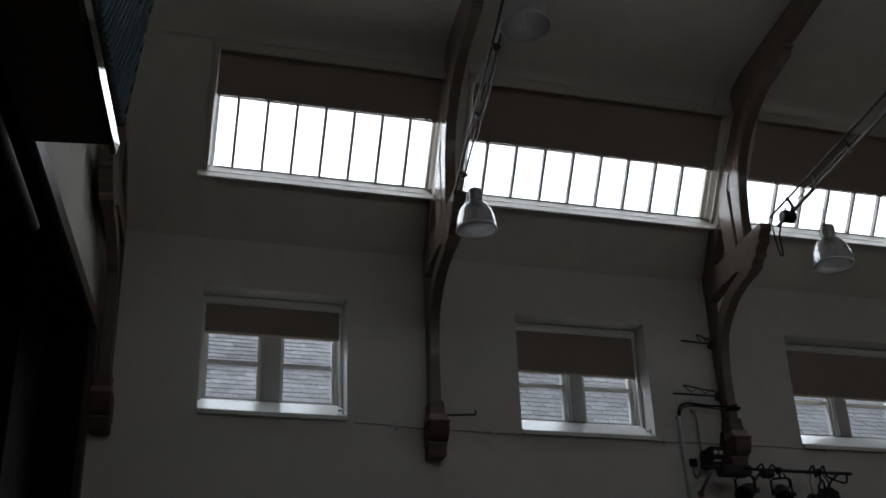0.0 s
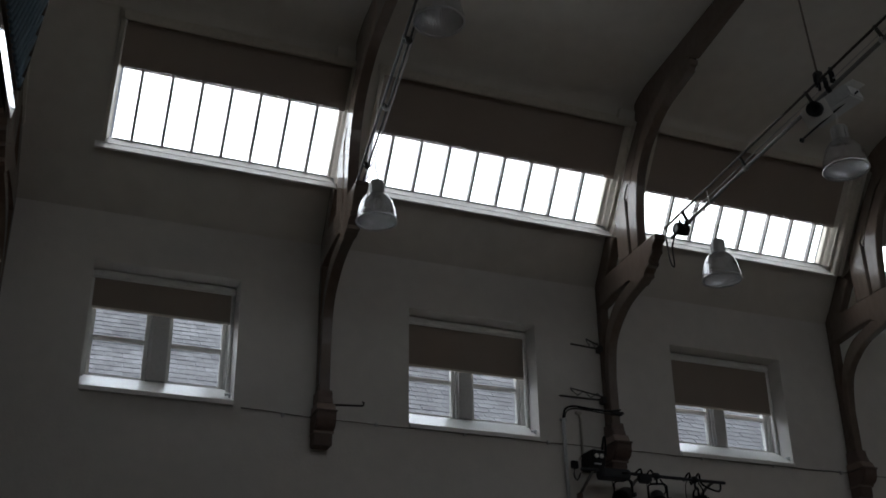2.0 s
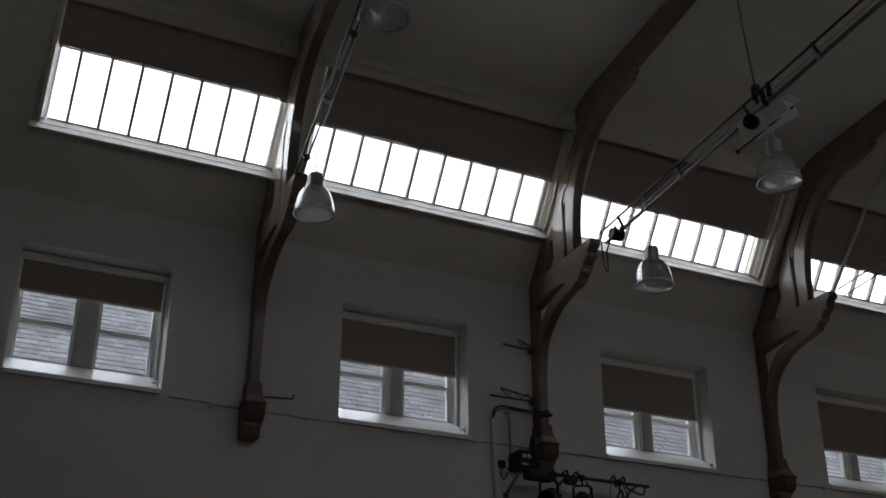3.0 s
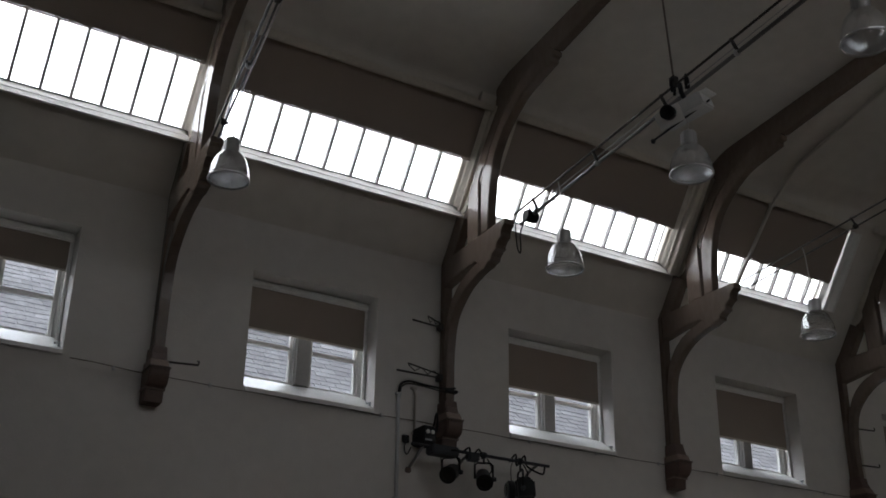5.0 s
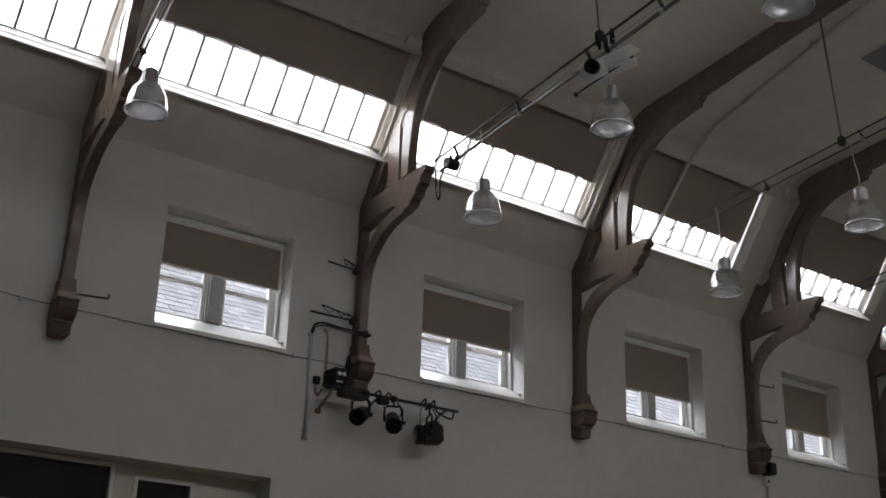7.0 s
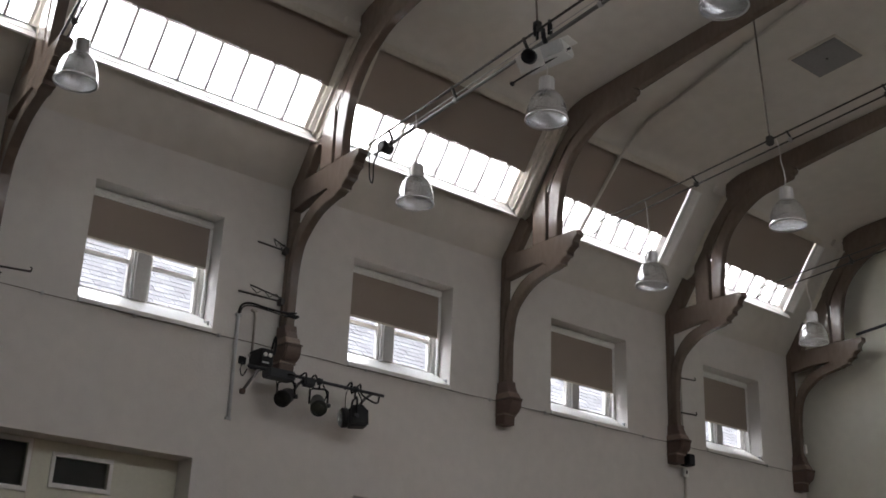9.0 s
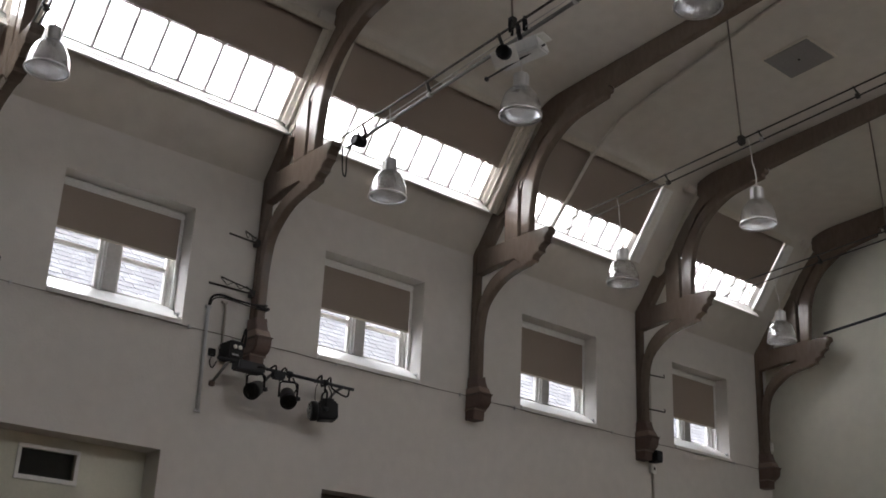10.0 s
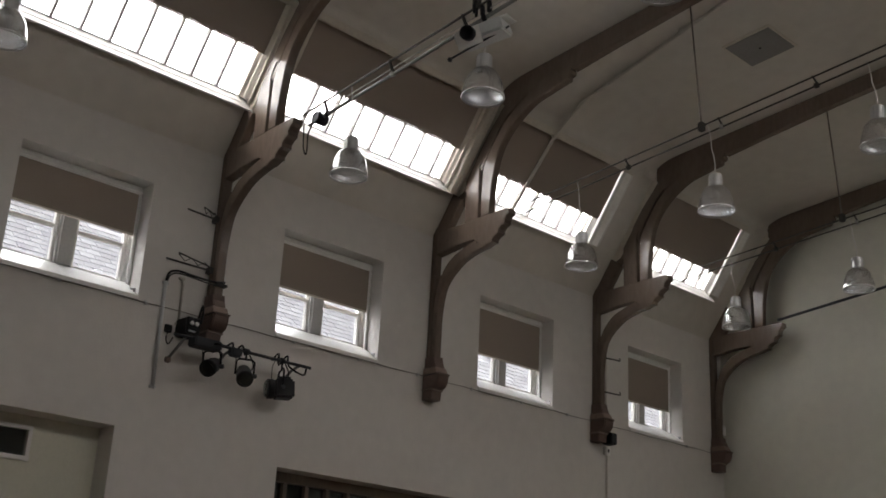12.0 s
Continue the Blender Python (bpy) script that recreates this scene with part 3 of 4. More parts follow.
for x, y, zt, zb in ((5.33, 5.58, 7.68, 6.42), (8.15, 5.45, 7.70, 6.36), (10.98, 5.58, 7.68, 6.35)):
    hg = thing("hanger_rod", "thin steel rod hanging from the truss to the track", "hanger", "track hangers", "", (x, y, zb))
    part("rod", tb([(0, 0, 0), (0, 0.09, zt - zb)], 0.009, 6), M_ROD, hg)
    part("clamp", bv(-0.03, 0.03, -0.03, 0.03, -0.06, 0.03, r=0.01), M_DARKSTEEL, hg)


def pendant(x, y, zb, ztop, lean=0.06):
    p = thing("pendant_lamp", "clear ribbed acrylic bell pendant with aluminium housing", "pendant lamp", "pendant lamps", "", (x, y, zb))
    sh = bmesh.new()
    outer = [(0.160, 0.0), (0.161, 0.015), (0.156, 0.06), (0.145, 0.115), (0.126, 0.17), (0.10, 0.21), (0.075, 0.232), (0.055, 0.243)]
    inner = [(r - 0.005, z) for r, z in outer[::-1]]
    lathe(sh, outer + inner, 40, close=True)
    shade = part("shade", sh, M_ACRYL, p, "clear prismatic acrylic bell")
    rim = bmesh.new()
    lathe(rim, [(0.162, -0.004), (0.165, 0.003), (0.162, 0.010), (0.154, 0.009), (0.154, -0.004)], 40, close=True)
    part("rim", rim, M_SILVER, shade)
    hs = bmesh.new()
    lathe(hs, [(0.050, 0.236), (0.057, 0.245), (0.057, 0.350), (0.053, 0.355), (0.014, 0.357), (0.010, 0.375)], 24)
    for f in hs.faces:
        f.smooth = False
    part("housing", hs, M_SILVER, p, "ridged aluminium lamp housing")
    for k in range(12):
        a = 2 * math.pi * k / 12
        f = bv(0.0555, 0.062, -0.005, 0.005, 0.25, 0.342, r=0.002, m=Matrix.Rotation(a, 4, "Z"))
        part("fin", f, M_SILVER, p)
    lb = bmesh.new()
    lathe(lb, [(0.014, 0.238), (0.02, 0.22), (0.034, 0.18), (0.036, 0.15), (0.026, 0.12), (0.008, 0.108)], 16)
    part("bulb", lb, M_WHITE, p, "unlit white bulb")
    hd = bmesh.new()
    lathe(hd, [(0.036, 0.238), (0.038, 0.232), (0.036, 0.196), (0.022, 0.192)], 18)
    part("lamp_holder", hd, M_BLACK, p, "black lamp holder")
    h = ztop - zb
    pts = [(0.006 * math.sin(k * 1.3), lean * (k / 6) ** 1.5 + 0.005 * math.cos(k * 2.1), 0.37 + (h - 0.37) * k / 6) for k in range(7)]
    part("flex", tb(pts, 0.005, 6), M_CORD, p)
    return p


for row in ((2.52, 7.53, 5.615, 6.20), (2.19, 5.38, 5.93, 6.45), (5.34, 7.05, 5.355, 6.22), (5.36, 5.50, 5.57, 6.30), (5.36, 3.86, 5.785, 6.46),
            (8.15, 6.88, 5.28, 6.20), (8.15, 5.32, 5.47, 6.34), (8.22, 3.80, 5.67, 6.48), (10.96, 6.94, 5.325, 6.18), (10.99, 5.45, 5.49, 6.32)):
    pendant(*row)

# ---- projector under the second track ----
pj = thing("projector", "white ceiling projector on a black clamp mount", "projector", at=(5.32, 5.48, 6.08))
HANG = Matrix.Rotation(radians(33), 3, "Z")
TILT = Matrix.Rotation(radians(20), 3, Vector((-0.6, -0.6, -0.5))) @ HANG @ Matrix.Rotation(radians(-13), 3, "Y") @ Matrix.Rotation(radians(4), 3, "X")
pj.rotation_euler = TILT.to_euler()
upright = lambda *pts: [TILT.inverted() @ HANG @ Vector(p) for p in pts]
part("body", bv(-0.15, 0.15, -0.19, 0.19, -0.045, 0.055, r=0.012), M_PJGREY, pj)
part("front_panel", bv(-0.158, -0.151, -0.02, 0.18, -0.095, 0.045, r=0.002), M_WHITE, pj, "white front plate")
ln = bmesh.new()
lathe(ln, [(0.055, 0.0), (0.056, 0.06), (0.046, 0.065), (0.040, 0.025), (0.005, 0.02)], 20, Matrix.Translation((-0.158, 0.07, 0.0)) @ Matrix.Rotation(radians(-90), 4, "Y"))
part("lens", ln, M_BLACK, pj, "black projector lens")
part("top_plate", bv(-0.10, 0.17, -0.24, -0.02, 0.058, 0.066, r=0.002), M_WHITE, pj)
part("mount", tb(upright((0.03, 0.0, 0.05), (0.04, 0.0, 0.13), (0.03, 0.02, 0.20), (0.04, 0.03, 0.28)), 0.02), M_BLACK, pj)
for dy in (-0.03, 0.08):
    part("hook_clamp", tb(upright((0.0, dy, 0.20), (-0.02, dy, 0.27), (0.0, dy, 0.325), (0.06, dy, 0.32), (0.075, dy, 0.25), (0.06, dy, 0.21)), 0.012), M_BLACK, pj)
part("aerial", tb([(-0.05, 0.30, -0.10), (-0.05, -0.22, -0.02)], 0.008, 6), M_CASE, pj)
part("knob", bv(-0.07, -0.03, 0.28, 0.31, -0.12, -0.085, r=0.008), M_CASE, pj)
mt = thing("track_motor", "small black cylindrical motor by the hammerbeam tip", "motor", at=(5.36, 7.56, 6.06))
mb = bmesh.new()
lathe(mb, [(0.05, -0.06), (0.055, -0.05), (0.055, 0.05), (0.05, 0.06)], 20, Matrix.Rotation(radians(90), 4, "Y"))
part("drum", mb, M_BLACK, mt)
part("hanger", tb([(0, 0, 0.05), (0, 0.02, 0.10)], 0.01, 6), M_BLACK, mt)
part("looped_cable", tb(curve([(-0.02, 0.06, -0.02), (-0.03, 0.12, -0.12), (-0.02, 0.13, -0.26), (-0.01, 0.16, -0.30), (-0.02, 0.19, -0.22), (-0.03, 0.20, 0.0)], 4), 0.007, 6), M_BLACK, mt)

# ---- stage opening ----
WM = Matrix(((WDIR.x, WOUT.x, 0, WEST_X), (WDIR.y, WOUT.y, 0, WALL_Y), (0, 0, 1, 0), (0, 0, 0, 1)))   # along the wall, out of the room, up
arch = thing("proscenium_frame", "dark brown timber frame round the stage opening", "frame", kind="structure")
part("jamb", bv(0.13, 0.245, -0.05, -0.002, 0.0, 5.06, r=0.01, m=WM), M_WOOD, arch)
part("head", bv(0.13, 9.7, -0.05, -0.002, 5.062, 5.20, r=0.01, m=WM), M_WOOD, arch)
# black sheets added so the pale reveals look as dark as the stage
part("lining", bx(0.2425, 0.252, -0.001, 0.32, 0.0, 5.07, m=WM), M_CURTAIN, arch, "black sheet added to darken the jamb reveal")
part("lining", bx(0.253, 9.6, -0.001, 0.32, 5.066, 5.074, m=WM), M_CURTAIN, arch, "black sheet added to darken the head reveal")
stage_bm = bx(0.0, 10.0, 3.4, 3.5, 0.0, 6.0, m=WM)
box(stage_bm, -0.1, 0.0, 0.31, 3.5, 0.0, 6.0, WM)
box(stage_bm, 10.0, 10.1, 0.31, 3.5, 0.0, 6.0, WM)
box(stage_bm, -0.1, 10.1, 0.31, 3.5, 6.0, 6.1, WM)
tagged(part("stage_wall", stage_bm, M_DARKROOM), "dark unlit stage walls", "wall", kind="structure")
tagged(part("stage_floor", bx(0.0, 10.0, 0.0, 3.4, 0.0, 0.9, m=WM), M_WOOD), "dark raised stage floor", "stage", kind="structure")
cur = bmesh.new()
pts = [(0.25 + 0.02 * k, 0.55 + 0.05 * math.sin(k * 0.9) + 0.03 * math.sin(k * 0.37)) for k in range(450)]
lo = [cur.verts.new(WM @ Vector((u, d, 0.91))) for u, d in pts]
hi = [cur.verts.new(WM @ Vector((u, d, 5.7))) for u, d in pts]
for k in range(len(pts) - 1):
    cur.faces.new((lo[k], lo[k + 1], hi[k + 1], hi[k])).smooth = True
drape = part("stage_curtain", cur, M_CURTAIN)
sol = drape.modifiers.new("thickness", "SOLIDIFY")
sol.thickness = 0.01
tagged(drape, "closed black stage curtain hanging in folds", "curtain")
tube_end, tube_far = WM @ Vector((2.32, 0.06, 4.90)), WM @ Vector((4.8, 0.06, 4.95))
br = thing("curtain_batten", "pale grey tube with rounded end behind the opening", "batten", at=tuple(tube_end))
part("tube", tb([(0, 0, 0), tube_far - tube_end], 0.036, 12), M_STEEL, br)
part("end_cap", tb([(tube_end - tube_far).normalized() * 0.02, (0, 0, 0)], 0.028, 12), M_STEEL, br)

# cabinet hung on the stage wall, slatted front
cabn = thing("wall_cabinet", "dark brown wall cabinet with blue-grey slatted front", "cabinet")
part("carcass", bv(3.17, 8.0, -0.475, -0.06, 5.0, 6.9, r=0.006, m=WM), M_BOXWOOD, cabn)
lip = bmesh.new()
ends = [[lip.verts.new(WM @ Vector((u, o, z))) for o, z in ((-0.478, 4.985), (-0.510, 4.985), (-0.521, 5.058), (-0.478, 5.058))] for u in (3.10, 8.0)]
lip.faces.new(ends[0])
lip.faces.new(ends[1][::-1])
for k in range(4):
    lip.faces.new((ends[0][k], ends[0][(k + 1) % 4], ends[1][(k + 1) % 4], ends[1][k]))
bmesh.ops.recalc_face_normals(lip, faces=lip.faces)
part("edge_strip", lip, M_POLISH, cabn, "polished lower edge strip")
fr = part("front_frame", bv(3.17, 8.0, -0.497, -0.478, 5.062, 5.12, r=0.003, m=WM), M_BOXWOOD, cabn)
lean = lambda u, z, out: WM @ Vector((u, -0.505 - 0.11 * (z - 5.12) - out, z))
back = bmesh.new()
ring = [[back.verts.new(lean(u, z, o)) for u, z in ((3.17, 5.125), (8.0, 5.125), (8.0, 6.9), (3.17, 6.9))] for o in (0.0, 0.02)]
back.faces.new(ring[0])
back.faces.new(ring[1][::-1])
for k in range(4):
    back.faces.new((ring[0][k], ring[0][(k + 1) % 4], ring[1][(k + 1) % 4], ring[1][k]))
part("grille_back", back, M_BOXWOOD, cabn)
for k in range(74):
    u0 = 3.21 + 0.06 * k
    top_z = min(6.88, 5.13 + (u0 - 3.18) / 0.42)
    part("slat", tb([lean(u0, 5.13, 0.03), lean(u0 - 0.42 * (top_z - 5.13), top_z, 0.03)], 0.0125, 6), M_SLAT, cabn)
part("cross_rail", tb([lean(3.5, 5.75, 0.042), lean(7.9, 5.75, 0.042)], 0.008, 6), M_BOXWOOD, cabn)
part("end_rail", tb([lean(3.175, 5.13, 0.03), lean(3.175, 6.88, 0.03)], 0.012, 6), M_BOXWOOD, cabn)

# ---- recess in the long wall ----
rp = thing("recess_partition", "cream boarded partition with dark glazed lights", "partition", kind="structure")
y0, y1 = WALL_Y + 0.26, WALL_Y + 0.34
part("panel", pierced([3.27, 4.558], [0.0, 3.328], [(3.46, 3.935, 2.99, 3.215)], y1 - y0, lambda u, v, d: (u, y0 + d, v)), M_CREAM, rp, "cream painted panel")
part("panel", pierced([1.002, 3.268], [0.0, 3.328], [(1.2, 3.23, 2.93, 3.29)], y1 - y0, lambda u, v, d: (u, y0 + d, v)), M_CREAM, rp, "cream painted panel")
part("panel_joint", bv(3.2625, 3.2745, y0 - 0.006, y0 - 0.001, 0.0, 3.328, r=0.002), M_TRIM, rp)


def light(a, b, z0, z1, parent):
    f = part("window_frame", bv(a - 0.03, b + 0.03, y0 - 0.025, y0 - 0.001, z0 - 0.035, z0 + 0.005, r=0.004), M_WHITE, parent)
    part("head", bv(a - 0.03, b + 0.03, y0 - 0.02, y0 - 0.001, z1 - 0.005, z1 + 0.03, r=0.004), M_WHITE, f)
    part("stile", bv(a - 0.03, a + 0.005, y0 - 0.018, y0 - 0.0015, z0 + 0.006, z1 - 0.006, r=0.004), M_WHITE, f)
    part("stile", bv(b - 0.005, b + 0.03, y0 - 0.018, y0 - 0.0015, z0 + 0.006, z1 - 0.006, r=0.004), M_WHITE, f)
    g = part("pane", bx(a, b, y0 + 0.04, y0 + 0.046, z0, z1), M_DARKGLASS, f)


light(3.46, 3.935, 2.99, 3.215, rp)
light(1.2, 3.23, 2.93, 3.29, rp)

sp = thing("glazed_screen", "dark glazed timber screen under a deep lintel", "screen", kind="structure")
part("head_rail", bv(6.267, 9.598, y0 - 0.04, y1, 3.13, 3.224, r=0.006), M_SCREEN, sp)
for k in range(13):
    x = 6.27 + 0.262 * k
    part("post", bv(x, x + 0.045, y0 - 0.02, y1, 0.0, 3.128, r=0.005), M_SCREEN, sp)
    if k < 12:
        part("pane", bx(x + 0.04, x + 0.267, y0 + 0.03, y0 + 0.036, 0.02, 3.128), M_DARKGLASS, sp)
cor = bx(0.8, 9.9, 10.9, 11.0, 0.0, 3.7)
box(cor, 0.7, 0.8, 9.362, 11.0, 0.0, 3.7)
box(cor, 9.9, 10.0, 9.362, 11.0, 0.0, 3.7)
box(cor, 0.7, 10.0, 9.362, 11.0, 3.7, 3.8)
box(cor, 0.7, 10.0, 9.362, 11.0, -0.1, 0.0)
tagged(part("corridor", cor, M_DARKROOM), "unlit corridor behind the glazed screens", "corridor", kind="structure")

# ---- fittings on the wall ----
cb = thing("wall_cable", "thin dark cable clipped along the wall", "cable")
bm = bmesh.new()
tube(bm, [(1.86 + k * 0.2, WALL_Y - 0.014, 4.452 + 0.004 * math.sin(k * 1.7) + 0.03 * max(0, 0.8 - k * 0.2)) for k in range(59)], 0.0038, 6)
part("cable", bm, M_ROD, cb)
for k in range(14):
    part("clip", bv(2.2 + 0.82 * k, 2.225 + 0.82 * k, WALL_Y - 0.028, WALL_Y - 0.002, 4.435, 4.468, r=0.004), M_GREYBOX, cb)


def conduit(pts, r=0.014, label="cream painted conduit on the wall", material=M_PIPE):
    c = thing("conduit", label, "conduit", "conduits", "", pts[0])
    o = Vector(pts[0])
    part("pipe", tb([Vector(p) - o for p in pts], r, 8), material, c)
    for p in (pts[0], pts[-1]):
        q = Vector(p) - o
        part("saddle", bv(q.x - 0.03, q.x + 0.03, q.y - 0.012, q.y + 0.016, q.z - 0.012, q.z + 0.012, r=0.004), material, c)
    return c


yw = WALL_Y - 0.02
conduit([(4.85, yw, 3.72), (4.845, yw, 4.2), (4.84, yw, 4.68)], 0.018, "grey steel conduit dropping down the wall", M_GREYBOX)
conduit([(5.02, yw, 4.33), (5.02, yw, 4.70), (5.00, yw, 4.76)], 0.012)
conduit([(11.17, yw, 0.3), (11.165, yw, 2.5), (11.16, yw, 4.12)], 0.016)
conduit([(11.14, yw, 4.5), (11.14, yw, 5.6)], 0.010)
hose = thing("cable_loop", "black flexible cable looping to the truss post", "cable", at=(4.84, yw, 4.70))
part("hose", tb(curve([(0, 0, 0), (0.02, -0.01, 0.08), (0.10, -0.02, 0.115), (0.25, -0.04, 0.10), (0.40, -0.12, 0.07), (0.52, -0.16, 0.08)], 4), 0.010, 8), M_BLACK, hose)
part("hose", tb(curve([(0.01, -0.01, 0.0), (0.03, -0.02, 0.06), (0.11, -0.03, 0.09), (0.25, -0.06, 0.075), (0.40, -0.13, 0.04), (0.52, -0.16, 0.05)], 4), 0.007, 8), M_DARKSTEEL, hose)
part("collar", bv(0.425, 0.545, -0.175, -0.10, 0.035, 0.06, r=0.006), M_BLACK, hose)


def hook(x0, z0, x1, z1, lattice):
    h = thing("wall_hook", "thin dark iron hook bar beside the truss", "hook", "wall hooks", "", (x1, WALL_Y - 0.08, z1))
    d = x0 - x1
    part("bar", tb([(0, 0.03, 0), (d, -0.10, z0 - z1 - 0.0)], 0.009, 6), M_DARKSTEEL, h)
    part("bracket", bv(-0.02, 0.02, 0.0, 0.079, -0.03, 0.03, r=0.004), M_DARKSTEEL, h)
    if lattice:
        part("arm", tb([(0, 0.02, 0.03), (d * lattice, -0.02, 0.065)], 0.007, 6), M_DARKSTEEL, h)
        n = 5
        pts = [(d * lattice * k / n, 0.02 - 0.04 * k / n, 0.005 + (0.05 if k % 2 else 0.0)) for k in range(n + 1)]
        part("lattice", tb(pts, 0.005, 5), M_DARKSTEEL, h)
    else:
        part("hook_end", tb([(d, -0.10, z0 - z1), (d * 1.02, -0.10, z0 - z1 + 0.03), (d * 0.96, -0.10, z0 - z1 + 0.035)], 0.007, 6), M_DARKSTEEL, h)


hook(4.88, 5.37, 5.26, 5.41, 0.45)
hook(4.73, 4.85, 5.26, 4.90, 0.70)
hook(2.86, 4.55, 2.58, 4.57, 0)
hook(11.22, 5.26, 11.0, 5.29, 0)
hook(11.22, 4.82, 11.0, 4.85, 0)
sk = thing("wall_socket", "small black wall socket with a cable", "socket", at=(4.93, WALL_Y, 4.27))
part("plate", bv(-0.035, 0.035, -0.03, -0.001, -0.035, 0.035, r=0.006), M_BLACK, sk)
part("lead", tb(curve([(0, -0.03, -0.02), (-0.03, -0.05, -0.10), (0.0, -0.05, -0.15), (0.04, -0.05, -0.08)], 4), 0.006, 6), M_BLACK, sk)
sb = thing("alarm_box", "small white sensor box below a black speaker", "sensor", at=(11.14, WALL_Y, 4.12))
part("case", bv(-0.05, 0.05, -0.06, -0.042, -0.06, 0.06, r=0.008), M_WHITE, sb)
part("back_box", bv(-0.04, 0.04, -0.041, -0.001, -0.05, 0.05, r=0.006), M_WHITE, sb)
part("button", bv(-0.015, 0.015, -0.066, -0.0605, -0.02, 0.02, r=0.002), M_BLACK, sb)
lsb = thing("corner_speaker", "small black box on the corbel", "speaker", at=(11.13, WALL_Y - 0.10, 4.26))
part("case", bv(-0.07, 0.06, -0.06, 0.08, -0.07, 0.07, r=0.01), M_BLACK, lsb)
part("grille", bv(-0.055, 0.045, -0.068, -0.061, -0.055, 0.055, r=0.004), M_CASE, lsb)
sb2 = thing("wall_socket_corner", "small white switch on the end post", "switch", at=(13.56, 8.86, 4.76))
part("plate", bv(-0.02, 0.02, -0.03, -0.0, -0.06, 0.06, r=0.004), M_WHITE, sb2)

# ---- stage lights on a wall bar ----
BAR_Y, BAR_Z = 8.74, 4.165
bar = thing("lighting_bar", "steel lighting bar bracketed off the wall", "lighting bar", at=(4.86, BAR_Y, BAR_Z))
part("tube", tb([(0, 0, 0.0), (1.50, 0, -0.005)], 0.015, 12), M_CASE, bar)
for x in (0.62, 1.38):
    part("wall_bracket", tb([(x, 0, 0), (x, 0.13, -0.03), (x, 0.255, -0.10)], 0.014, 8), M_STEEL, bar)
part("stay", tb([(0.12, 0.0, 0.0), (0.03, 0.10, -0.20)], 0.014, 8), M_STEEL, bar)
part("wing_nut", bv(0.0, 0.05, 0.08, 0.12, -0.24, -0.19, r=0.008), M_CORBEL, bar)
dm = thing("dimmer_pack", "black dimmer pack with white sockets", "dimmer", at=(5.0, 8.84, 4.19))
part("case", bv(0.0, 0.14, -0.06, 0.155, 0.017, 0.18, r=0.012), M_BLACK, dm)
for k in (0, 1):
    so = bmesh.new()
    lathe(so, [(0.018, 0.0), (0.020, 0.010), (0.014, 0.013), (0.003, 0.013)], 14, Matrix.Translation((0.045 + 0.050 * k, -0.06, 0.12)) @ Matrix.Rotation(radians(90), 4, "X"))
    part("outlet", so, M_WHITE, dm)
part("plug_lead", tb(curve([(0.12, -0.04, 0.185), (0.13, -0.05, 0.27), (0.15, -0.04, 0.31), (0.17, -0.02, 0.24), (0.175, 0.0, 0.15)], 4), 0.010, 6), M_BLACK, dm)
part("switch_row", bv(0.02, 0.09, -0.064, -0.0605, 0.04, 0.055, r=0.002), M_GREYBOX, dm)
cs = thing("control_case", "dark grey control case under the corbel", "control box", at=(4.97, 8.70, 4.115))
part("case", bv(0.06, 0.34, -0.05, 0.09, -0.025, 0.06, r=0.012), M_CASE, cs)
part("handle", tb([(0.25, -0.052, 0.02), (0.27, -0.08, 0.02), (0.31, -0.08, 0.02), (0.325, -0.052, 0.02)], 0.008, 6), M_BLACK, cs)


def clamp(x, z=BAR_Z):
    bm = bmesh.new()
    lathe(bm, [(0.026, -0.022), (0.029, -0.018), (0.029, 0.018), (0.026, 0.022)], 14, Matrix.Rotation(radians(90), 4, "Y"))
    return bm


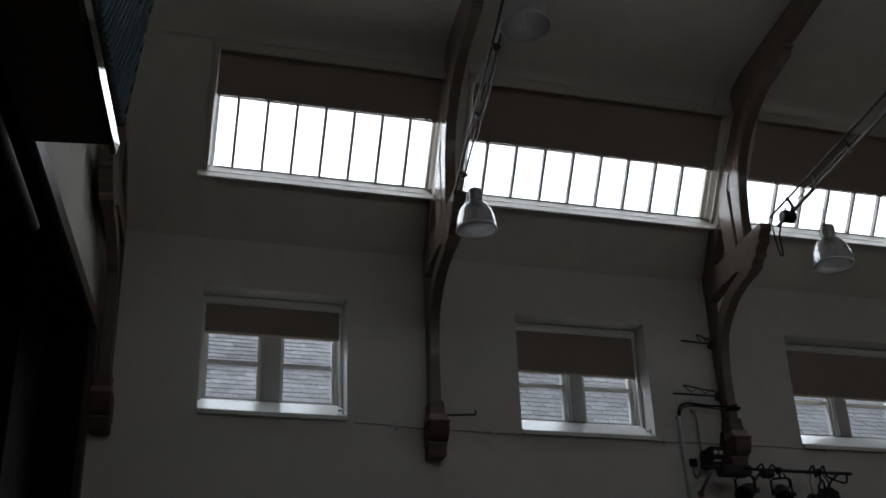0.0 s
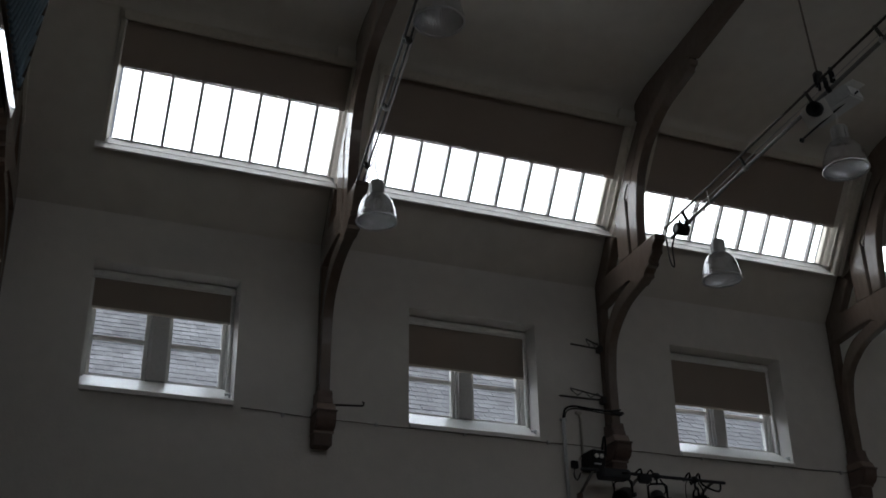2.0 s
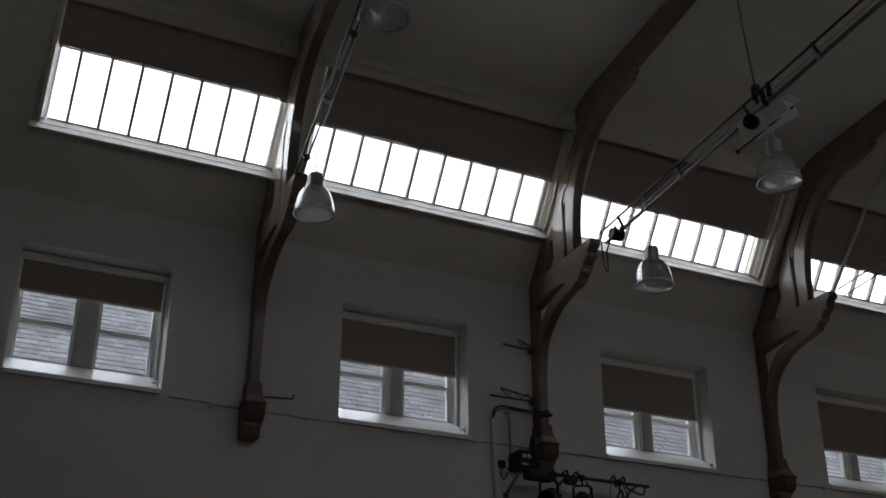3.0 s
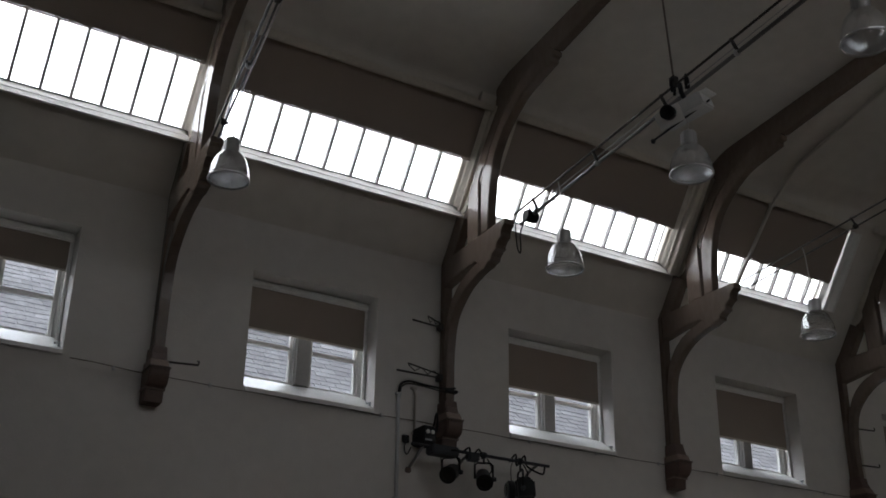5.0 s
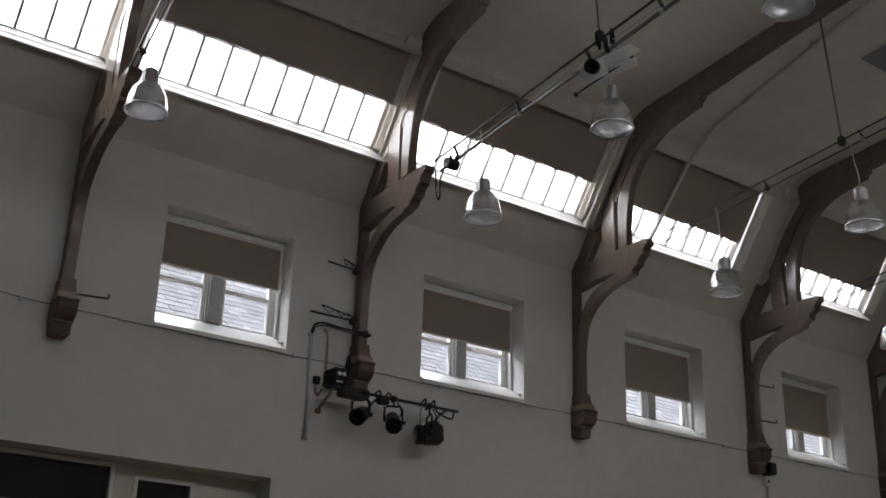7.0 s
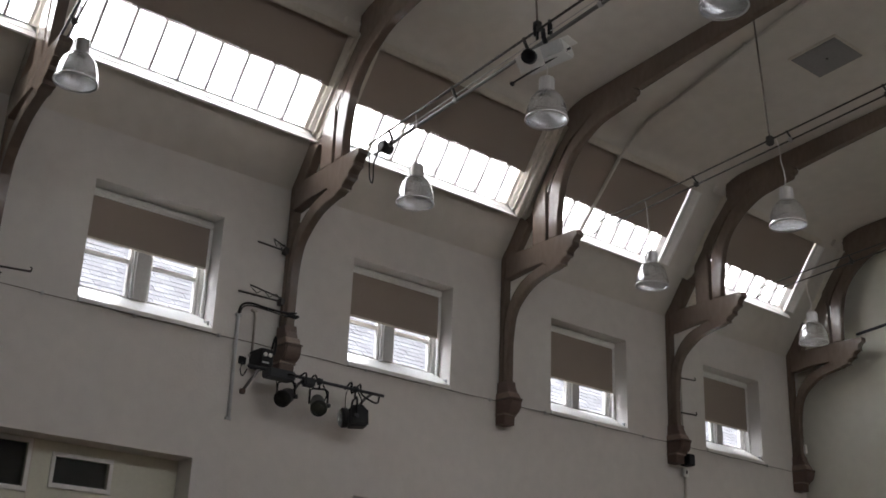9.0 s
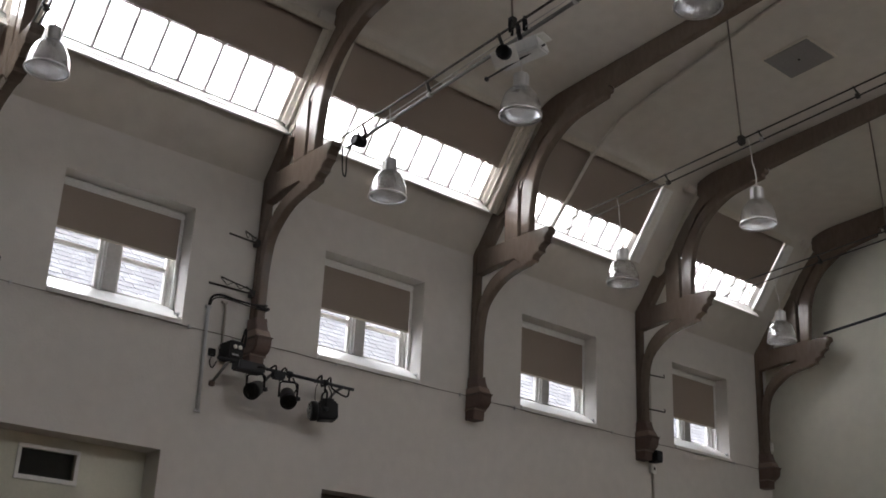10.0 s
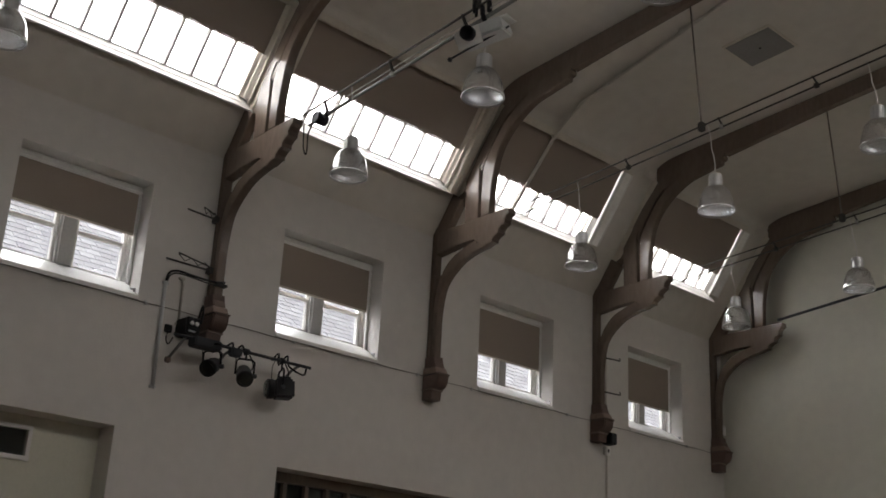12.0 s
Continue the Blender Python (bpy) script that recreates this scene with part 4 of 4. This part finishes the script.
def spot(x, drop, yaw, tilt, boxy=False, s=1.0):
    sp = thing("stage_spotlight", "black stage spotlight hanging in a yoke from the bar", "stage light", "stage lights", "", (x, BAR_Y, BAR_Z))
    part("clamp", clamp(x), M_CASE, sp, "hook clamp")
    part("bolt", tb([(0, 0, -0.03), (0, 0, -drop * 0.36)], 0.010, 6), M_BLACK, sp)
    w = 0.105 * s
    rot = Matrix.Rotation(radians(yaw), 4, "Z")
    yk = [rot @ Vector(p) for p in ((-w, 0, -drop), (-w, 0, -drop * 0.42), (-w * 0.7, 0, -drop * 0.33), (w * 0.7, 0, -drop * 0.33), (w, 0, -drop * 0.42), (w, 0, -drop))]
    part("yoke", tb(yk, 0.010, 6), M_BLACK, sp)
    m = Matrix.Translation((0, 0, -drop)) @ rot @ Matrix.Rotation(radians(tilt), 4, "X") @ Matrix.Rotation(radians(90), 4, "X")
    b = bmesh.new()
    if boxy:
        bevelled(b, -0.085 * s, 0.085 * s, -0.085 * s, 0.085 * s, -0.12 * s, 0.06 * s, 0.02, m)
        lathe(b, [(0.085 * s, 0.06 * s), (0.09 * s, 0.07 * s), (0.09 * s, 0.11 * s), (0.08 * s, 0.115 * s)], 20, m)
    else:
        lathe(b, [(0.04 * s, -0.15 * s), (0.075 * s, -0.13 * s), (0.088 * s, -0.06 * s), (0.088 * s, 0.08 * s), (0.098 * s, 0.085 * s), (0.098 * s, 0.12 * s), (0.088 * s, 0.125 * s)], 20, m)
    bd = part("body", b, M_BLACK, sp)
    le = bmesh.new()
    lathe(le, [(0.078 * s, 0.1265 * s), (0.06 * s, 0.138 * s), (0.03 * s, 0.145 * s), (0.005 * s, 0.147 * s)], 18, m)
    part("lens", le, M_DARKGLASS, bd, "dim glass lens")
    kn = bmesh.new()
    lathe(kn, [(0.018, w - 0.004), (0.022, w + 0.004), (0.020, w + 0.03)], 12, Matrix.Translation((0, 0, -drop)) @ rot @ Matrix.Rotation(radians(90), 4, "Y"))
    part("knob", kn, M_CASE, sp)
    part("power_lead", tb(curve([(0.02, 0.05, -drop - 0.05), (0.10, 0.08, -drop + 0.05), (0.12, 0.05, -0.10), (0.05, 0.02, -0.02)], 4), 0.007, 6), M_BLACK, sp)
    part("safety_wire", tb(curve([(-0.05, 0, 0.03), (-0.09, 0.02, -0.06), (-0.08, 0.03, -drop * 0.7), (-0.05, 0.04, -drop)], 4), 0.004, 5), M_DARKSTEEL, sp)
    if boxy:
        part("top_vent", bv(-0.05 * s, 0.05 * s, 0.087 * s, 0.11 * s, -0.09 * s, 0.02 * s, r=0.006, m=m), M_BLACK, sp)
    return sp


spot(5.27, 0.21, -50, 25, s=0.80)
spot(5.625, 0.22, -25, 35, s=0.80)
spot(6.03, 0.275, -112, 4, True, 1.05)
cx = thing("bar_connector", "bundle of black connectors taped to the bar", "connector", at=(5.50, BAR_Y, BAR_Z))
part("plug", bv(-0.06, 0.06, -0.045, 0.04, -0.075, -0.0, r=0.015), M_CASE, cx)
part("cable_wrap", tb(curve([(-0.1, 0, 0.0), (-0.05, -0.03, 0.04), (0, 0.03, -0.04), (0.05, -0.03, 0.04), (0.12, 0.02, -0.03)], 4), 0.009, 6), M_BLACK, cx)
cx2 = thing("bar_connector", "bundle of black connectors taped to the bar", "connector", at=(5.98, BAR_Y, BAR_Z))
part("cable_wrap", tb(curve([(-0.06, 0.02, -0.02), (-0.02, -0.03, 0.05), (0.03, 0.03, -0.04), (0.08, -0.03, 0.05), (0.14, 0.02, -0.03), (0.30, 0.0, -0.09), (0.33, 0.0, -0.02)], 4), 0.009, 6), M_BLACK, cx2)

# ---- ceiling fittings ----
CM = Matrix.Translation((9.525, 5.62, ceiling_z(5.62))) @ Matrix.Rotation(-math.atan(RISE), 4, "X")
vt = thing("ceiling_hatch", "square grey hatch panel set in the ceiling", "hatch")
part("frame", bv(-0.285, 0.285, -0.285, 0.285, -0.016, -0.002, r=0.004, m=CM), M_TRIM, vt)
part("panel", bv(-0.26, 0.26, -0.26, 0.26, -0.026, -0.0165, r=0.004, m=CM), M_VENT, vt)
part("catch", bv(-0.012, 0.012, -0.012, 0.012, -0.036, -0.0265, r=0.003, m=CM), M_BLACK, vt)
up = thing("ceiling_conduit", "cream conduit running up the roof slope and ceiling", "conduit")
cp = [SLOPE @ Vector((8.93, 0.60, -0.055)), SLOPE @ Vector((9.03, 1.6, -0.055))]
cp += [Vector((9.0 - 0.2 * (7.62 - y), y, ceiling_z(y) - 0.03)) for y in (7.60, 6.9, 6.0, 4.2)]
part("pipe", tb(cp, 0.021, 10), M_CEIL, up)
for q in (cp[1], cp[4]):
    part("saddle", bv(q.x - 0.04, q.x + 0.04, q.y - 0.015, q.y + 0.015, q.z - 0.01, q.z + 0.045, r=0.005), M_CEIL, up)

# ---- outside ----
tagged(part("ground", bx(-400, 400, -400, 400, -0.4, -0.15), M_GROUND), "grey asphalt yard outside", "ground", kind="structure")
house = thing("neighbour_house", "neighbouring building with a weathered slate roof", "house")
part("wall", bx(-3, 24, 11.3, 11.7, -0.15, 4.5), M_STONE, house)
RM = Matrix.Translation((0, 11.1, 4.55)) @ Matrix.Rotation(radians(45), 4, "X")
roof = part("roof", bx(-3, 24, 0.0, 3.95, -0.10, -0.012, m=RM), M_UNDER, house)
rng = random.Random(4)
COURSE, WIDE = 0.118, 0.205
me = []
for variant in range(4):
    bm = bmesh.new()
    w = WIDE - 0.009 - 0.003 * variant
    box(bm, 0, w, 0, COURSE * 2 + 0.02, 0, 0.016, Matrix.Rotation(radians(-4.2), 4, "X"))
    mesh = bpy.data.meshes.new("slate")
    bm.to_mesh(mesh)
    bm.free()
    mesh.materials.append(M_SLATE1)
    me.append(mesh)
rest = bmesh.new()
count = 0
for j in range(7, 33):
    for k in range(-2, 106):
        x = k * WIDE + (WIDE / 2 if j % 2 else 0) + rng.uniform(-0.006, 0.006)
        y = j * COURSE + rng.uniform(-0.005, 0.005)
        z = 0.006 + rng.uniform(0, 0.004)
        if 4.3 < x < 9.9 and 12 <= j < 30 and count < 300:
            ob = new("slate", me[rng.randrange(4)])
            ob.parent = roof
            ob.matrix_basis = RM @ Matrix.Translation((x, y, z))
            count += 1
        else:
            w = WIDE - 0.009 - 0.003 * rng.randrange(4)
            box(rest, x, x + w, y, y + COURSE * 2 + 0.02, z, z + 0.016, RM @ Matrix.Translation((0, y, z)) @ Matrix.Rotation(radians(-4.2), 4, "X") @ Matrix.Translation((0, -y, -z)))
tagged(part("slate_courses", rest, M_SLATE, roof), kind="stuff")
